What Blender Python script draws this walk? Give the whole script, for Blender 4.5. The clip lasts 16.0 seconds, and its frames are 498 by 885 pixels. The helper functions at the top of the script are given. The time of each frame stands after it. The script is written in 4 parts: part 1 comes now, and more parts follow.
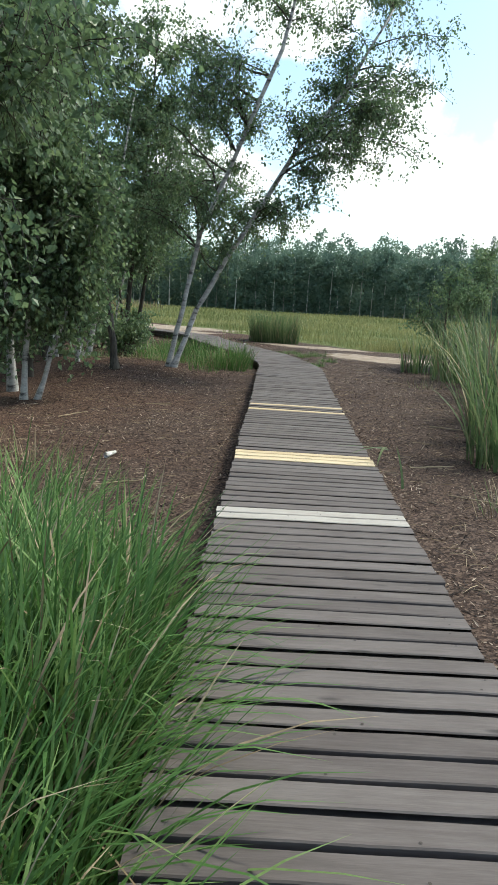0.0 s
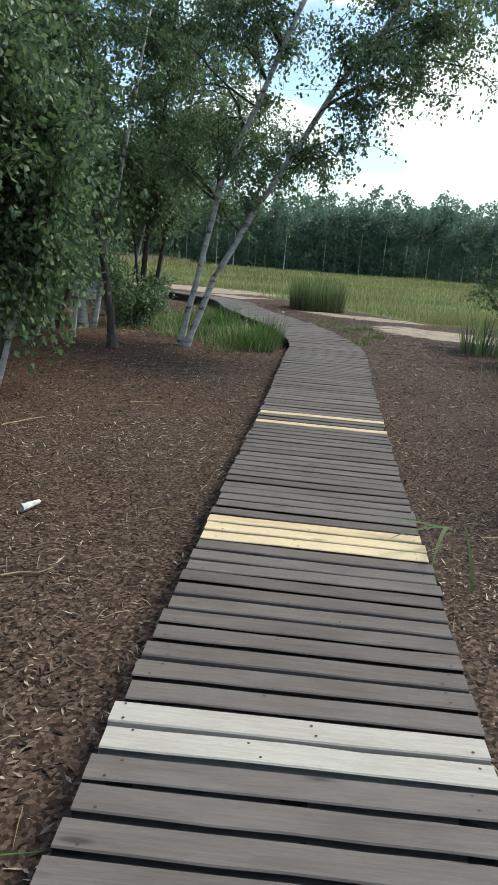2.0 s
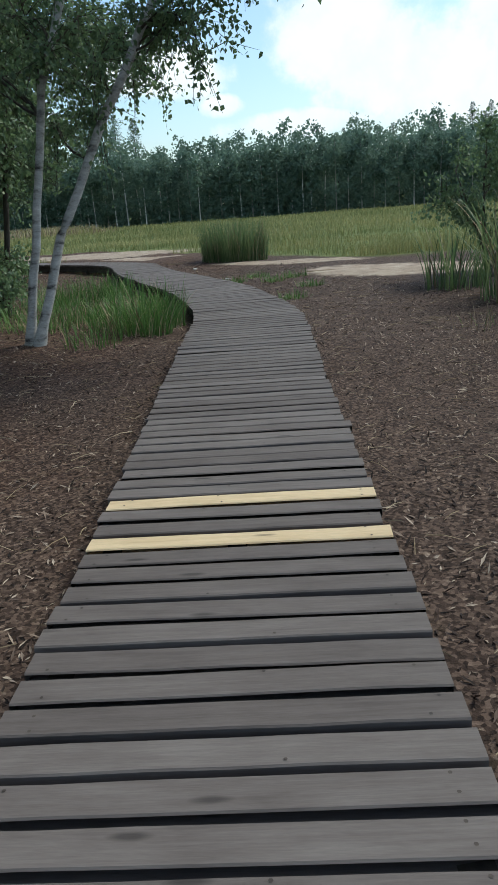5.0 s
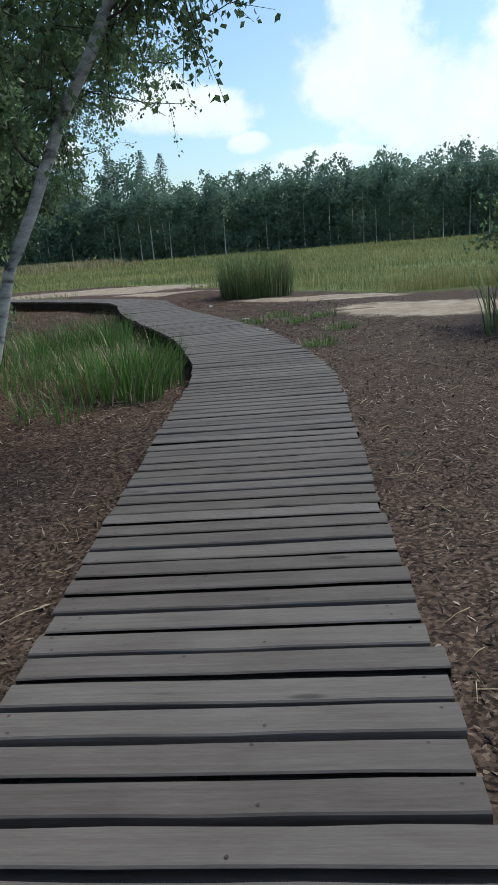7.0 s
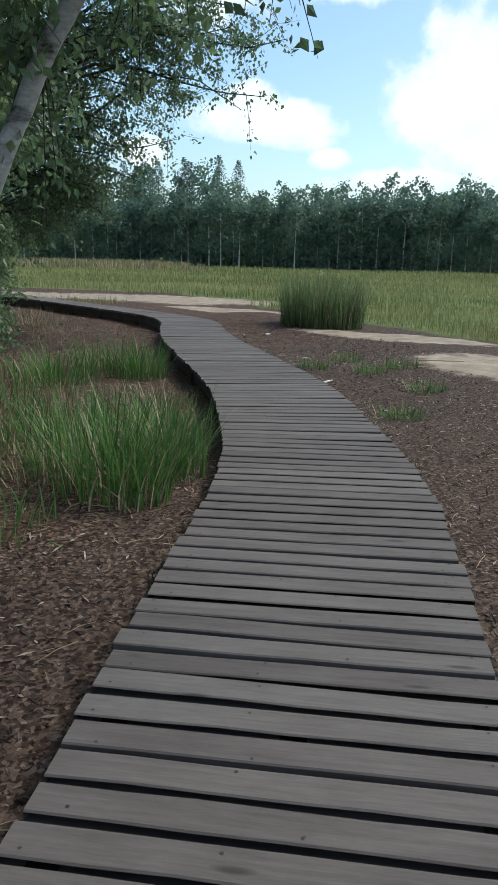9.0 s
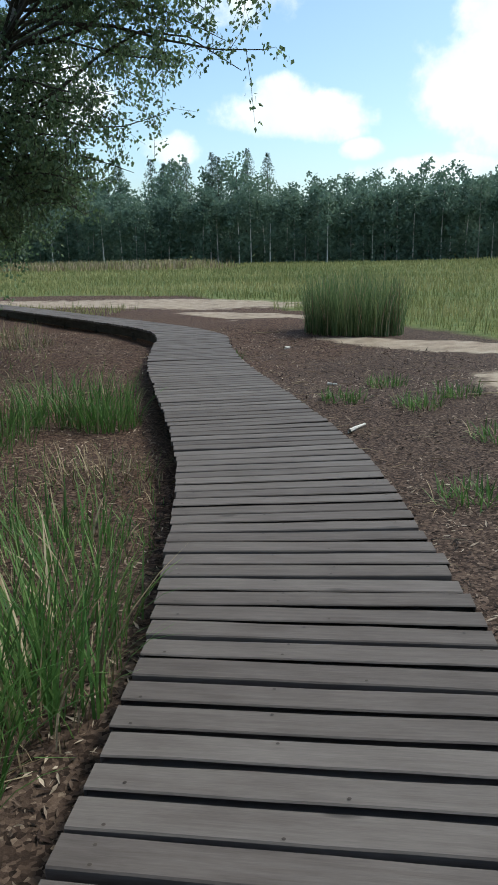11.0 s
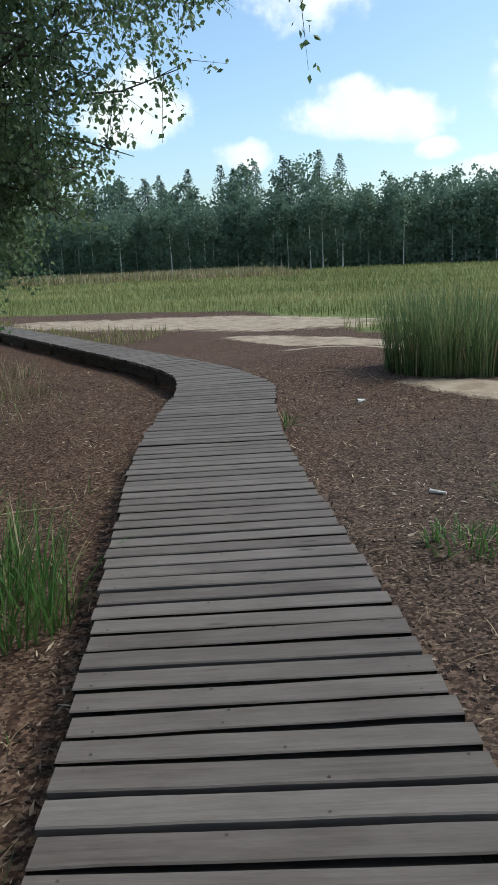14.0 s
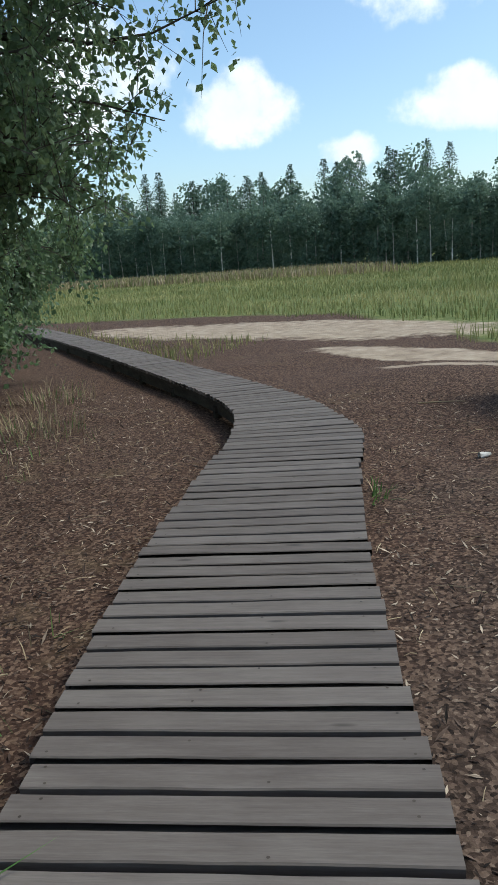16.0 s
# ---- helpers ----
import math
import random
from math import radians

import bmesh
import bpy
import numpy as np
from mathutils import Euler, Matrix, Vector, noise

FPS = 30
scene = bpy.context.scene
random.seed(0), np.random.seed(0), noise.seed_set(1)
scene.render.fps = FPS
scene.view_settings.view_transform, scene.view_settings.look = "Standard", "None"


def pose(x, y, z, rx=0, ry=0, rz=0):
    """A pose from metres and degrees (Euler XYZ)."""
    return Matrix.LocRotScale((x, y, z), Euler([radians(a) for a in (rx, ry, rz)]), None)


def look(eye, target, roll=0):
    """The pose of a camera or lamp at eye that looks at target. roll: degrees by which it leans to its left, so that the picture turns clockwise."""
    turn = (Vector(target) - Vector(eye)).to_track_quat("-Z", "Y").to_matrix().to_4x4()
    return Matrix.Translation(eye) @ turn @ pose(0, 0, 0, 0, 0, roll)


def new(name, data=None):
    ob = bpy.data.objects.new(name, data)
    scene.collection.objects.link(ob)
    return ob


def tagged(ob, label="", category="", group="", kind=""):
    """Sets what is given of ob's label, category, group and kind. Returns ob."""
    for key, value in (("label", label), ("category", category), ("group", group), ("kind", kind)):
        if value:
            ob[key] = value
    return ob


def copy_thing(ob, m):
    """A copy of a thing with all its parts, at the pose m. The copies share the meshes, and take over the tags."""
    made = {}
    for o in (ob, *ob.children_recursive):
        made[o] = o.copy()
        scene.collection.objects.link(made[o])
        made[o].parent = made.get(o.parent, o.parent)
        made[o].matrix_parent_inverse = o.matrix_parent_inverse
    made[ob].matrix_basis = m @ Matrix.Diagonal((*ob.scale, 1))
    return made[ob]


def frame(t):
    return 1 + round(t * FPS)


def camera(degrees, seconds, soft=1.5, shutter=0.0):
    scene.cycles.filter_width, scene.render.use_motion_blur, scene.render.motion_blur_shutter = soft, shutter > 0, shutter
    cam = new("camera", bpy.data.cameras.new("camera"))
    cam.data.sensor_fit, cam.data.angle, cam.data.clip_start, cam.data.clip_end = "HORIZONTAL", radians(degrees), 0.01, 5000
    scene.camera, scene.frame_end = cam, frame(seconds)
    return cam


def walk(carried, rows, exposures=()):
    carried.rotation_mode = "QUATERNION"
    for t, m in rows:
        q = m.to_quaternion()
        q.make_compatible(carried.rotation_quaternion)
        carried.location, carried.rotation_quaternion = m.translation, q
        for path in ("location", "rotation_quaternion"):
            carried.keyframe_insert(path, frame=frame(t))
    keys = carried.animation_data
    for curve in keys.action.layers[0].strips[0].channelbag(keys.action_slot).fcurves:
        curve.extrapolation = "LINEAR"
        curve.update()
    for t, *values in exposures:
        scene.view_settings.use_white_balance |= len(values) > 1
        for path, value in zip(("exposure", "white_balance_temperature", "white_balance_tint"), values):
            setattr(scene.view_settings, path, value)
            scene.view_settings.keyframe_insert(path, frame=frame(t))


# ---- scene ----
cam = camera(37.0, 16.0)
PATH = [
    (0, (0.145, 0.284, 1.379), (-0.034, 2.239, 0.998), 3.2),
    (0.5, (0.195, 0.925, 1.421), (-0.039, 2.867, 1.004), 2.1),
    (1, (0.224, 1.578, 1.428), (-0.058, 3.5, 0.95), 3.5),
    (1.5, (0.229, 2.284, 1.466), (-0.029, 4.219, 1.033), 1.7),
    (2, (0.245, 2.9, 1.519), (-0.049, 4.816, 1.026), 4.2),
    (2.5, (0.211, 3.555, 1.538), (-0.064, 5.457, 0.985), 1.5),
    (3, (0.216, 4.186, 1.49), (0.029, 6.069, 0.842), 1.2),
    (3.5, (0.175, 4.882, 1.428), (0.075, 6.771, 0.777), 0.5),
    (5.8, (0.183, 8.075, 1.169), (-0.025, 9.976, 0.585), -5.7),
    (6, (0.197, 8.33, 1.149), (0.004, 10.232, 0.564), -4.7),
    (6.5, (0.165, 8.864, 1.169), (0.032, 10.768, 0.573), 0.1),
    (7, (0.129, 9.314, 1.19), (-0.103, 11.23, 0.667), -4.6),
    (7.5, (0.116, 9.753, 1.21), (-0.105, 11.669, 0.681), -0.4),
    (8, (0.019, 10.291, 1.217), (-0.245, 12.211, 0.725), -0.5),
    (8.5, (-0.006, 10.931, 1.251), (-0.34, 12.848, 0.787), -0.4),
    (8.7, (-0.098, 11.275, 1.316), (-0.448, 13.185, 0.836), 1.1),
    (11, (-0.331, 14.499, 1.373), (-0.791, 16.38, 0.869), -1.3),
    (11.5, (-0.447, 15.196, 1.381), (-0.956, 17.067, 0.889), -3.6),
    (12, (-0.519, 15.749, 1.449), (-1.062, 17.596, 0.908), -0.0),
    (12.5, (-0.639, 16.309, 1.485), (-1.158, 18.201, 1.098), -1.7),
    (13, (-0.753, 16.94, 1.497), (-1.345, 18.804, 1.083), -1.7),
    (13.5, (-0.931, 17.599, 1.482), (-1.585, 19.425, 0.994), -0.7),
    (14, (-1.011, 18.192, 1.461), (-1.661, 20.02, 0.976), -2.9),
    (14.5, (-1.239, 18.824, 1.455), (-1.985, 20.618, 0.979), 0.1),
    (15, (-1.387, 19.436, 1.441), (-2.186, 21.205, 0.96), -4.2),
    (15.5, (-1.555, 20.001, 1.455), (-2.365, 21.766, 0.975), -0.2),
    (16, (-1.568, 20.463, 1.48), (-2.47, 22.183, 1.003), -4.2),
]
walk(cam, [(t, look(eye, target, roll)) for t, eye, target, roll in PATH],
     exposures=[(0, 0.88, 6500, 0), (2.5, 0.65, 6350, 0), (4, 0.5, 6200, 0), (6.5, 0.28, 6000, 0), (8.5, 0.42, 6050, 0), (11, 0.45, 6150, 0), (13, 0.43, 6200, 0), (16, 0.42, 6200, 0)])

# ---- world, sun, exposure ----
SUN_ELEV, SUN_ROT = radians(53), radians(58)
world = bpy.data.worlds.new("sky")
world.use_nodes = True
scene.world = world
nt = world.node_tree
nt.nodes.clear()


def N(tree, kind, **kw):
    n = tree.nodes.new(kind)
    for key, value in kw.items():
        n.inputs[key.replace("_", " ")].default_value = value
    return n


def math_node(tree, op, a, b=None, clamp=False):
    n = tree.nodes.new("ShaderNodeMath")
    n.operation, n.use_clamp = op, clamp
    for i, v in enumerate((a, b)):
        if v is None:
            continue
        if isinstance(v, (int, float)):
            n.inputs[i].default_value = v
        else:
            tree.links.new(v, n.inputs[i])
    return n.outputs[0]


sky = nt.nodes.new("ShaderNodeTexSky")
sky.sky_type, sky.sun_disc, sky.sun_elevation, sky.sun_rotation = "NISHITA", False, SUN_ELEV, SUN_ROT
sky.air_density, sky.dust_density, sky.ozone_density = 1.0, 1.6, 2.0
coord = nt.nodes.new("ShaderNodeTexCoord")
warp = N(nt, "ShaderNodeTexNoise", Scale=13.0, Detail=9.0, Roughness=0.58)
nt.links.new(coord.outputs["Generated"], warp.inputs["Vector"])
# heaped clouds: bearing to the right of +y, height over the horizon (radians), half width, half height
HEAPS = [(0.05, 0.185, 0.10, 0.06), (0.065, 0.25, 0.055, 0.05), (0.12, 0.15, 0.12, 0.06), (-0.172, 0.155, 0.10, 0.032), (-0.19, 0.178, 0.045, 0.03),
         (-0.087, 0.116, 0.03, 0.014), (-0.332, 0.122, 0.038, 0.022), (-0.218, 0.31, 0.11, 0.055), (-0.06, 0.335, 0.10, 0.045), (0.0, 0.09, 0.10, 0.018),
         (0.22, 0.11, 0.13, 0.045), (0.27, 0.19, 0.08, 0.06), (-0.468, 0.185, 0.075, 0.045), (-0.67, 0.22, 0.13, 0.09), (0.56, 0.28, 0.16, 0.09)]
CLOUDS = [((math.sin(a) * math.cos(e), math.cos(a) * math.cos(e), math.sin(e)), hw, hh) for a, e, hw, hh in HEAPS]
sep = nt.nodes.new("ShaderNodeSeparateXYZ")
nt.links.new(coord.outputs["Generated"], sep.inputs[0])
cover = None
for (cx, cy, cz), hw, hh in CLOUDS:
    flat = math.hypot(cx, cy)
    # distance across the line of sight and in height
    ax = math_node(nt, "SUBTRACT", math_node(nt, "MULTIPLY", sep.outputs[0], cy / flat / hw), math_node(nt, "MULTIPLY", sep.outputs[1], cx / flat / hw))
    az = math_node(nt, "MULTIPLY", math_node(nt, "SUBTRACT", sep.outputs[2], cz), 1 / hh)
    front = math_node(nt, "GREATER_THAN", math_node(nt, "ADD", math_node(nt, "MULTIPLY", sep.outputs[0], cx), math_node(nt, "MULTIPLY", sep.outputs[1], cy)), 0.3)
    d = math_node(nt, "ADD", math_node(nt, "MULTIPLY", ax, ax), math_node(nt, "MULTIPLY", az, az))
    v = math_node(nt, "MULTIPLY", math_node(nt, "SUBTRACT", 1.0, d), front)
    cover = v if cover is None else math_node(nt, "MAXIMUM", cover, v)
edge = math_node(nt, "ADD", math_node(nt, "MAXIMUM", cover, -1.2), math_node(nt, "MULTIPLY", math_node(nt, "SUBTRACT", warp.outputs["Fac"], 0.5), 3.6))
ramp = nt.nodes.new("ShaderNodeMapRange")
ramp.inputs["From Min"].default_value, ramp.inputs["From Max"].default_value = -0.15, 0.75
ramp.interpolation_type = "SMOOTHSTEP"
nt.links.new(edge, ramp.inputs["Value"])
body = nt.nodes.new("ShaderNodeMix")
body.data_type = "RGBA"
body.inputs["A"].default_value, body.inputs["B"].default_value = (3.9, 4.2, 4.7, 1), (6.6, 6.6, 6.6, 1)
nt.links.new(warp.outputs["Fac"], body.inputs["Factor"])
mixc = nt.nodes.new("ShaderNodeMix")
mixc.data_type = "RGBA"
nt.links.new(ramp.outputs[0], mixc.inputs["Factor"])
nt.links.new(sky.outputs[0], mixc.inputs["A"])
nt.links.new(body.outputs["Result"], mixc.inputs["B"])
bg = nt.nodes.new("ShaderNodeBackground")
bg.inputs["Strength"].default_value = 0.15
nt.links.new(mixc.outputs["Result"], bg.inputs["Color"])
out = nt.nodes.new("ShaderNodeOutputWorld")
nt.links.new(bg.outputs[0], out.inputs[0])

sun_data = bpy.data.lights.new("sun", "SUN")
sun_data.energy, sun_data.angle, sun_data.color = 2.2, radians(14), (1.0, 0.95, 0.86)
sun = new("sun", sun_data)
sun.matrix_world = look((40 * math.sin(SUN_ROT), 40 * math.cos(SUN_ROT), 40 * math.tan(SUN_ELEV)), (0, 0, 0))

# ---- materials ----


def material(name, stops, scale=4.0, rough=0.8, detail=6.0, stretch=(1, 1, 1), bump=0.3, bump_scale=40.0, fine=None, space="Object",
             island=0.0, obj=0.0, spec=0.3, translucent=0.0):
    """Noise-coloured surface: a wide variation through a ramp, a fine one in value, bump; island / obj: random value per leaf or per object."""
    m = bpy.data.materials.new(name)
    m.use_nodes = True
    t = m.node_tree
    bsdf = t.nodes["Principled BSDF"]
    tc = t.nodes.new("ShaderNodeTexCoord")
    mp = t.nodes.new("ShaderNodeMapping")
    mp.inputs["Scale"].default_value = stretch
    if space == "World":
        geo = t.nodes.new("ShaderNodeNewGeometry")
        t.links.new(geo.outputs["Position"], mp.inputs[0])
    else:
        t.links.new(tc.outputs[space], mp.inputs[0])
    n1 = N(t, "ShaderNodeTexNoise", Scale=scale, Detail=detail, Roughness=0.6)
    n2 = N(t, "ShaderNodeTexNoise", Scale=fine or bump_scale, Detail=4.0, Roughness=0.65)
    for n in (n1, n2):
        t.links.new(mp.outputs[0], n.inputs["Vector"])
    cr = t.nodes.new("ShaderNodeValToRGB")
    e = cr.color_ramp.elements
    e[0].position, e[0].color = stops[0][0], (*stops[0][1], 1)
    e[1].position, e[1].color = stops[-1][0], (*stops[-1][1], 1)
    for p, c in stops[1:-1]:
        e.new(p).color = (*c, 1)
    fac = n1.outputs["Fac"]
    if obj:
        info = t.nodes.new("ShaderNodeObjectInfo")
        fac = math_node(t, "ADD", fac, math_node(t, "MULTIPLY", math_node(t, "SUBTRACT", info.outputs["Random"], 0.5), obj))
    if island:
        geo2 = t.nodes.new("ShaderNodeNewGeometry")
        fac = math_node(t, "ADD", fac, math_node(t, "MULTIPLY", math_node(t, "SUBTRACT", geo2.outputs["Random Per Island"], 0.5), island))
    t.links.new(fac, cr.inputs[0])
    hsv = t.nodes.new("ShaderNodeHueSaturation")
    t.links.new(cr.outputs[0], hsv.inputs["Color"])
    t.links.new(math_node(t, "ADD", math_node(t, "MULTIPLY", n2.outputs["Fac"], 0.9), 0.55), hsv.inputs["Value"])
    t.links.new(hsv.outputs[0], bsdf.inputs["Base Color"])
    bsdf.inputs["Roughness"].default_value = rough
    bsdf.inputs["Specular IOR Level"].default_value = spec
    if bump:
        b = N(t, "ShaderNodeBump", Strength=bump, Distance=0.01)
        t.links.new(n2.outputs["Fac"], b.inputs["Height"])
        t.links.new(b.outputs[0], bsdf.inputs["Normal"])
    if translucent:
        tr = t.nodes.new("ShaderNodeBsdfTranslucent")
        t.links.new(hsv.outputs[0], tr.inputs["Color"])
        mix = t.nodes.new("ShaderNodeMixShader")
        mix.inputs[0].default_value = translucent
        t.links.new(bsdf.outputs[0], mix.inputs[1])
        t.links.new(tr.outputs[0], mix.inputs[2])
        t.links.new(mix.outputs[0], t.nodes["Material Output"].inputs[0])
    return m


def plank_material(name, dark, mid, light, rough=0.8):
    """Sawn softwood: faint grain along the board, small knots, grey weathering; the pattern shifts from board to board."""
    m = bpy.data.materials.new(name)
    m.use_nodes = True
    t = m.node_tree
    bsdf = t.nodes["Principled BSDF"]
    tc = t.nodes.new("ShaderNodeTexCoord")
    info = t.nodes.new("ShaderNodeObjectInfo")
    comb = t.nodes.new("ShaderNodeCombineXYZ")
    for k, mul in enumerate((37.0, 53.0, 11.0)):
        t.links.new(math_node(t, "MULTIPLY", info.outputs["Random"], mul), comb.inputs[k])
    add = t.nodes.new("ShaderNodeVectorMath")
    t.links.new(tc.outputs["Object"], add.inputs[0])
    t.links.new(comb.outputs[0], add.inputs[1])

    def tex(stretch, scale, detail=5.0, kind="ShaderNodeTexNoise"):
        mp = t.nodes.new("ShaderNodeMapping")
        mp.inputs["Scale"].default_value = stretch
        t.links.new(add.outputs[0], mp.inputs[0])
        n = N(t, kind, Scale=scale)
        if kind == "ShaderNodeTexNoise":
            n.inputs["Detail"].default_value, n.inputs["Roughness"].default_value = detail, 0.62
        t.links.new(mp.outputs[0], n.inputs["Vector"])
        return n

    grain, blotch, pores = tex((1.2, 22, 22), 3.0), tex((2.2, 5, 5), 1.6), tex((6, 60, 60), 4.0, 3.0)
    knots = tex((2.2, 7.0, 0.01), 1.0, kind="ShaderNodeTexVoronoi")
    fac = math_node(t, "ADD", math_node(t, "MULTIPLY", grain.outputs["Fac"], 0.45), math_node(t, "MULTIPLY", blotch.outputs["Fac"], 0.55))
    fac = math_node(t, "ADD", fac, math_node(t, "MULTIPLY", math_node(t, "SUBTRACT", info.outputs["Random"], 0.5), 0.22))
    cr = t.nodes.new("ShaderNodeValToRGB")
    e = cr.color_ramp.elements
    e[0].position, e[0].color = 0.25, (*dark, 1)
    e[1].position, e[1].color = 0.75, (*light, 1)
    e.new(0.5).color = (*mid, 1)
    t.links.new(fac, cr.inputs[0])
    spotk = N(t, "ShaderNodeMapRange")
    spotk.inputs["From Min"].default_value, spotk.inputs["From Max"].default_value = 0.05, 0.11
    spotk.inputs["To Min"].default_value, spotk.inputs["To Max"].default_value = 0.45, 1.0
    t.links.new(knots.outputs["Distance"], spotk.inputs["Value"])
    hsv = t.nodes.new("ShaderNodeHueSaturation")
    t.links.new(cr.outputs[0], hsv.inputs["Color"])
    val = math_node(t, "ADD", math_node(t, "MULTIPLY", pores.outputs["Fac"], 0.5), 0.75)
    t.links.new(math_node(t, "MULTIPLY", val, spotk.outputs[0]), hsv.inputs["Value"])
    t.links.new(hsv.outputs[0], bsdf.inputs["Base Color"])
    bsdf.inputs["Roughness"].default_value = rough
    bsdf.inputs["Specular IOR Level"].default_value = 0.3
    b = N(t, "ShaderNodeBump", Strength=0.3, Distance=0.004)
    t.links.new(grain.outputs["Fac"], b.inputs["Height"])
    t.links.new(b.outputs[0], bsdf.inputs["Normal"])
    return m


WOOD = plank_material("weathered_plank", (0.070, 0.056, 0.050), (0.114, 0.095, 0.086), (0.160, 0.138, 0.126))
PALE = plank_material("pale_plank", (0.32, 0.28, 0.24), (0.40, 0.365, 0.32), (0.48, 0.45, 0.40))
PINE = plank_material("new_pine_plank", (0.44, 0.32, 0.18), (0.56, 0.43, 0.26), (0.64, 0.52, 0.34), 0.65)
NAIL = material("rusty_nail", [(0.3, (0.03, 0.022, 0.018)), (0.7, (0.06, 0.045, 0.035))], rough=0.6, bump=0)
JOIST = material("dark_joist", [(0.3, (0.025, 0.02, 0.016)), (0.7, (0.07, 0.058, 0.045))], scale=5, stretch=(1, 1, 4), rough=0.9, bump=0.5)
CHIP = material("bark_chip", [(0.15, (0.012, 0.008, 0.006)), (0.45, (0.055, 0.034, 0.026)), (0.72, (0.12, 0.082, 0.062)), (0.9, (0.42, 0.34, 0.26))], scale=0.4, rough=0.9, bump=0, island=0.85, space="World")
STRAW = material("dry_straw", [(0.3, (0.21, 0.155, 0.09)), (0.7, (0.42, 0.34, 0.22))], scale=2, rough=0.85, bump=0, island=0.6, space="World")
GRASS = material("green_grass", [(0.2, (0.05, 0.11, 0.028)), (0.5, (0.10, 0.20, 0.05)), (0.8, (0.19, 0.28, 0.09))], scale=0.7, rough=0.55, bump=0, island=0.6, space="World", translucent=0.35)
REED = material("reed_leaf", [(0.2, (0.06, 0.10, 0.04)), (0.5, (0.11, 0.17, 0.07)), (0.8, (0.26, 0.30, 0.14))], scale=0.7, rough=0.55, bump=0, island=0.6, space="World", translucent=0.5)
MEADOW = material("meadow_grass", [(0.3, (0.13, 0.16, 0.055)), (0.5, (0.235, 0.235, 0.09)), (0.7, (0.37, 0.335, 0.15))], scale=0.11, rough=0.7, bump=0, island=0.3, space="World", translucent=0.3, stretch=(0.5, 1.3, 1))
LEAF = material("birch_leaf", [(0.2, (0.085, 0.135, 0.07)), (0.5, (0.13, 0.20, 0.095)), (0.8, (0.20, 0.27, 0.125))], scale=0.6, rough=0.45, bump=0, island=0.6, space="World", translucent=0.5, spec=0.5)
# far foliage paler and bluer than LEAF: distance haze put into its colour
HAZED_FARLEAF = material("hazed_forest_foliage", [(0.2, (0.10, 0.155, 0.115)), (0.5, (0.14, 0.21, 0.155)), (0.8, (0.185, 0.255, 0.18))], scale=0.12, rough=0.6, bump=0, island=0.5, obj=0.4, space="World", translucent=0.5)
SPRUCE = material("spruce_needles", [(0.2, (0.07, 0.115, 0.085)), (0.8, (0.12, 0.18, 0.13))], scale=0.2, rough=0.7, bump=0, island=0.5, obj=0.3, space="World")
BIRCH = material("birch_bark", [(0.33, (0.06, 0.055, 0.05)), (0.46, (0.38, 0.36, 0.33)), (0.75, (0.62, 0.60, 0.56))], scale=3.0, stretch=(1.5, 1.5, 3.5), rough=0.8, bump=0.6, bump_scale=20)
BARK = material("dark_bark", [(0.3, (0.03, 0.026, 0.02)), (0.7, (0.11, 0.095, 0.075))], scale=6.0, stretch=(3, 3, 0.7), rough=0.9, bump=0.6, bump_scale=25)
FARBARK = material("pale_trunk", [(0.3, (0.28, 0.27, 0.24)), (0.7, (0.60, 0.58, 0.53))], scale=1.0, rough=0.8, bump=0, obj=0.5)
STONE = material("pale_wood_bit", [(0.3, (0.45, 0.42, 0.38)), (0.7, (0.68, 0.65, 0.6))], scale=20, rough=0.8, bump=0.4)

# ---- ground: one sheet; bark mulch, mud flats, meadow soil ----
# mud flats: middle x, y, half length, half breadth, turn
MUD = [(2.2, 23.3, 2.3, 1.5, -25), (-9.5, 37.4, 6.2, 2.3, -8), (-4.6, 32.6, 2.6, 0.7, -20), (-0.2, 27.2, 2.4, 0.7, -25), (-3.4, 30.9, 1.6, 0.35, -10)]


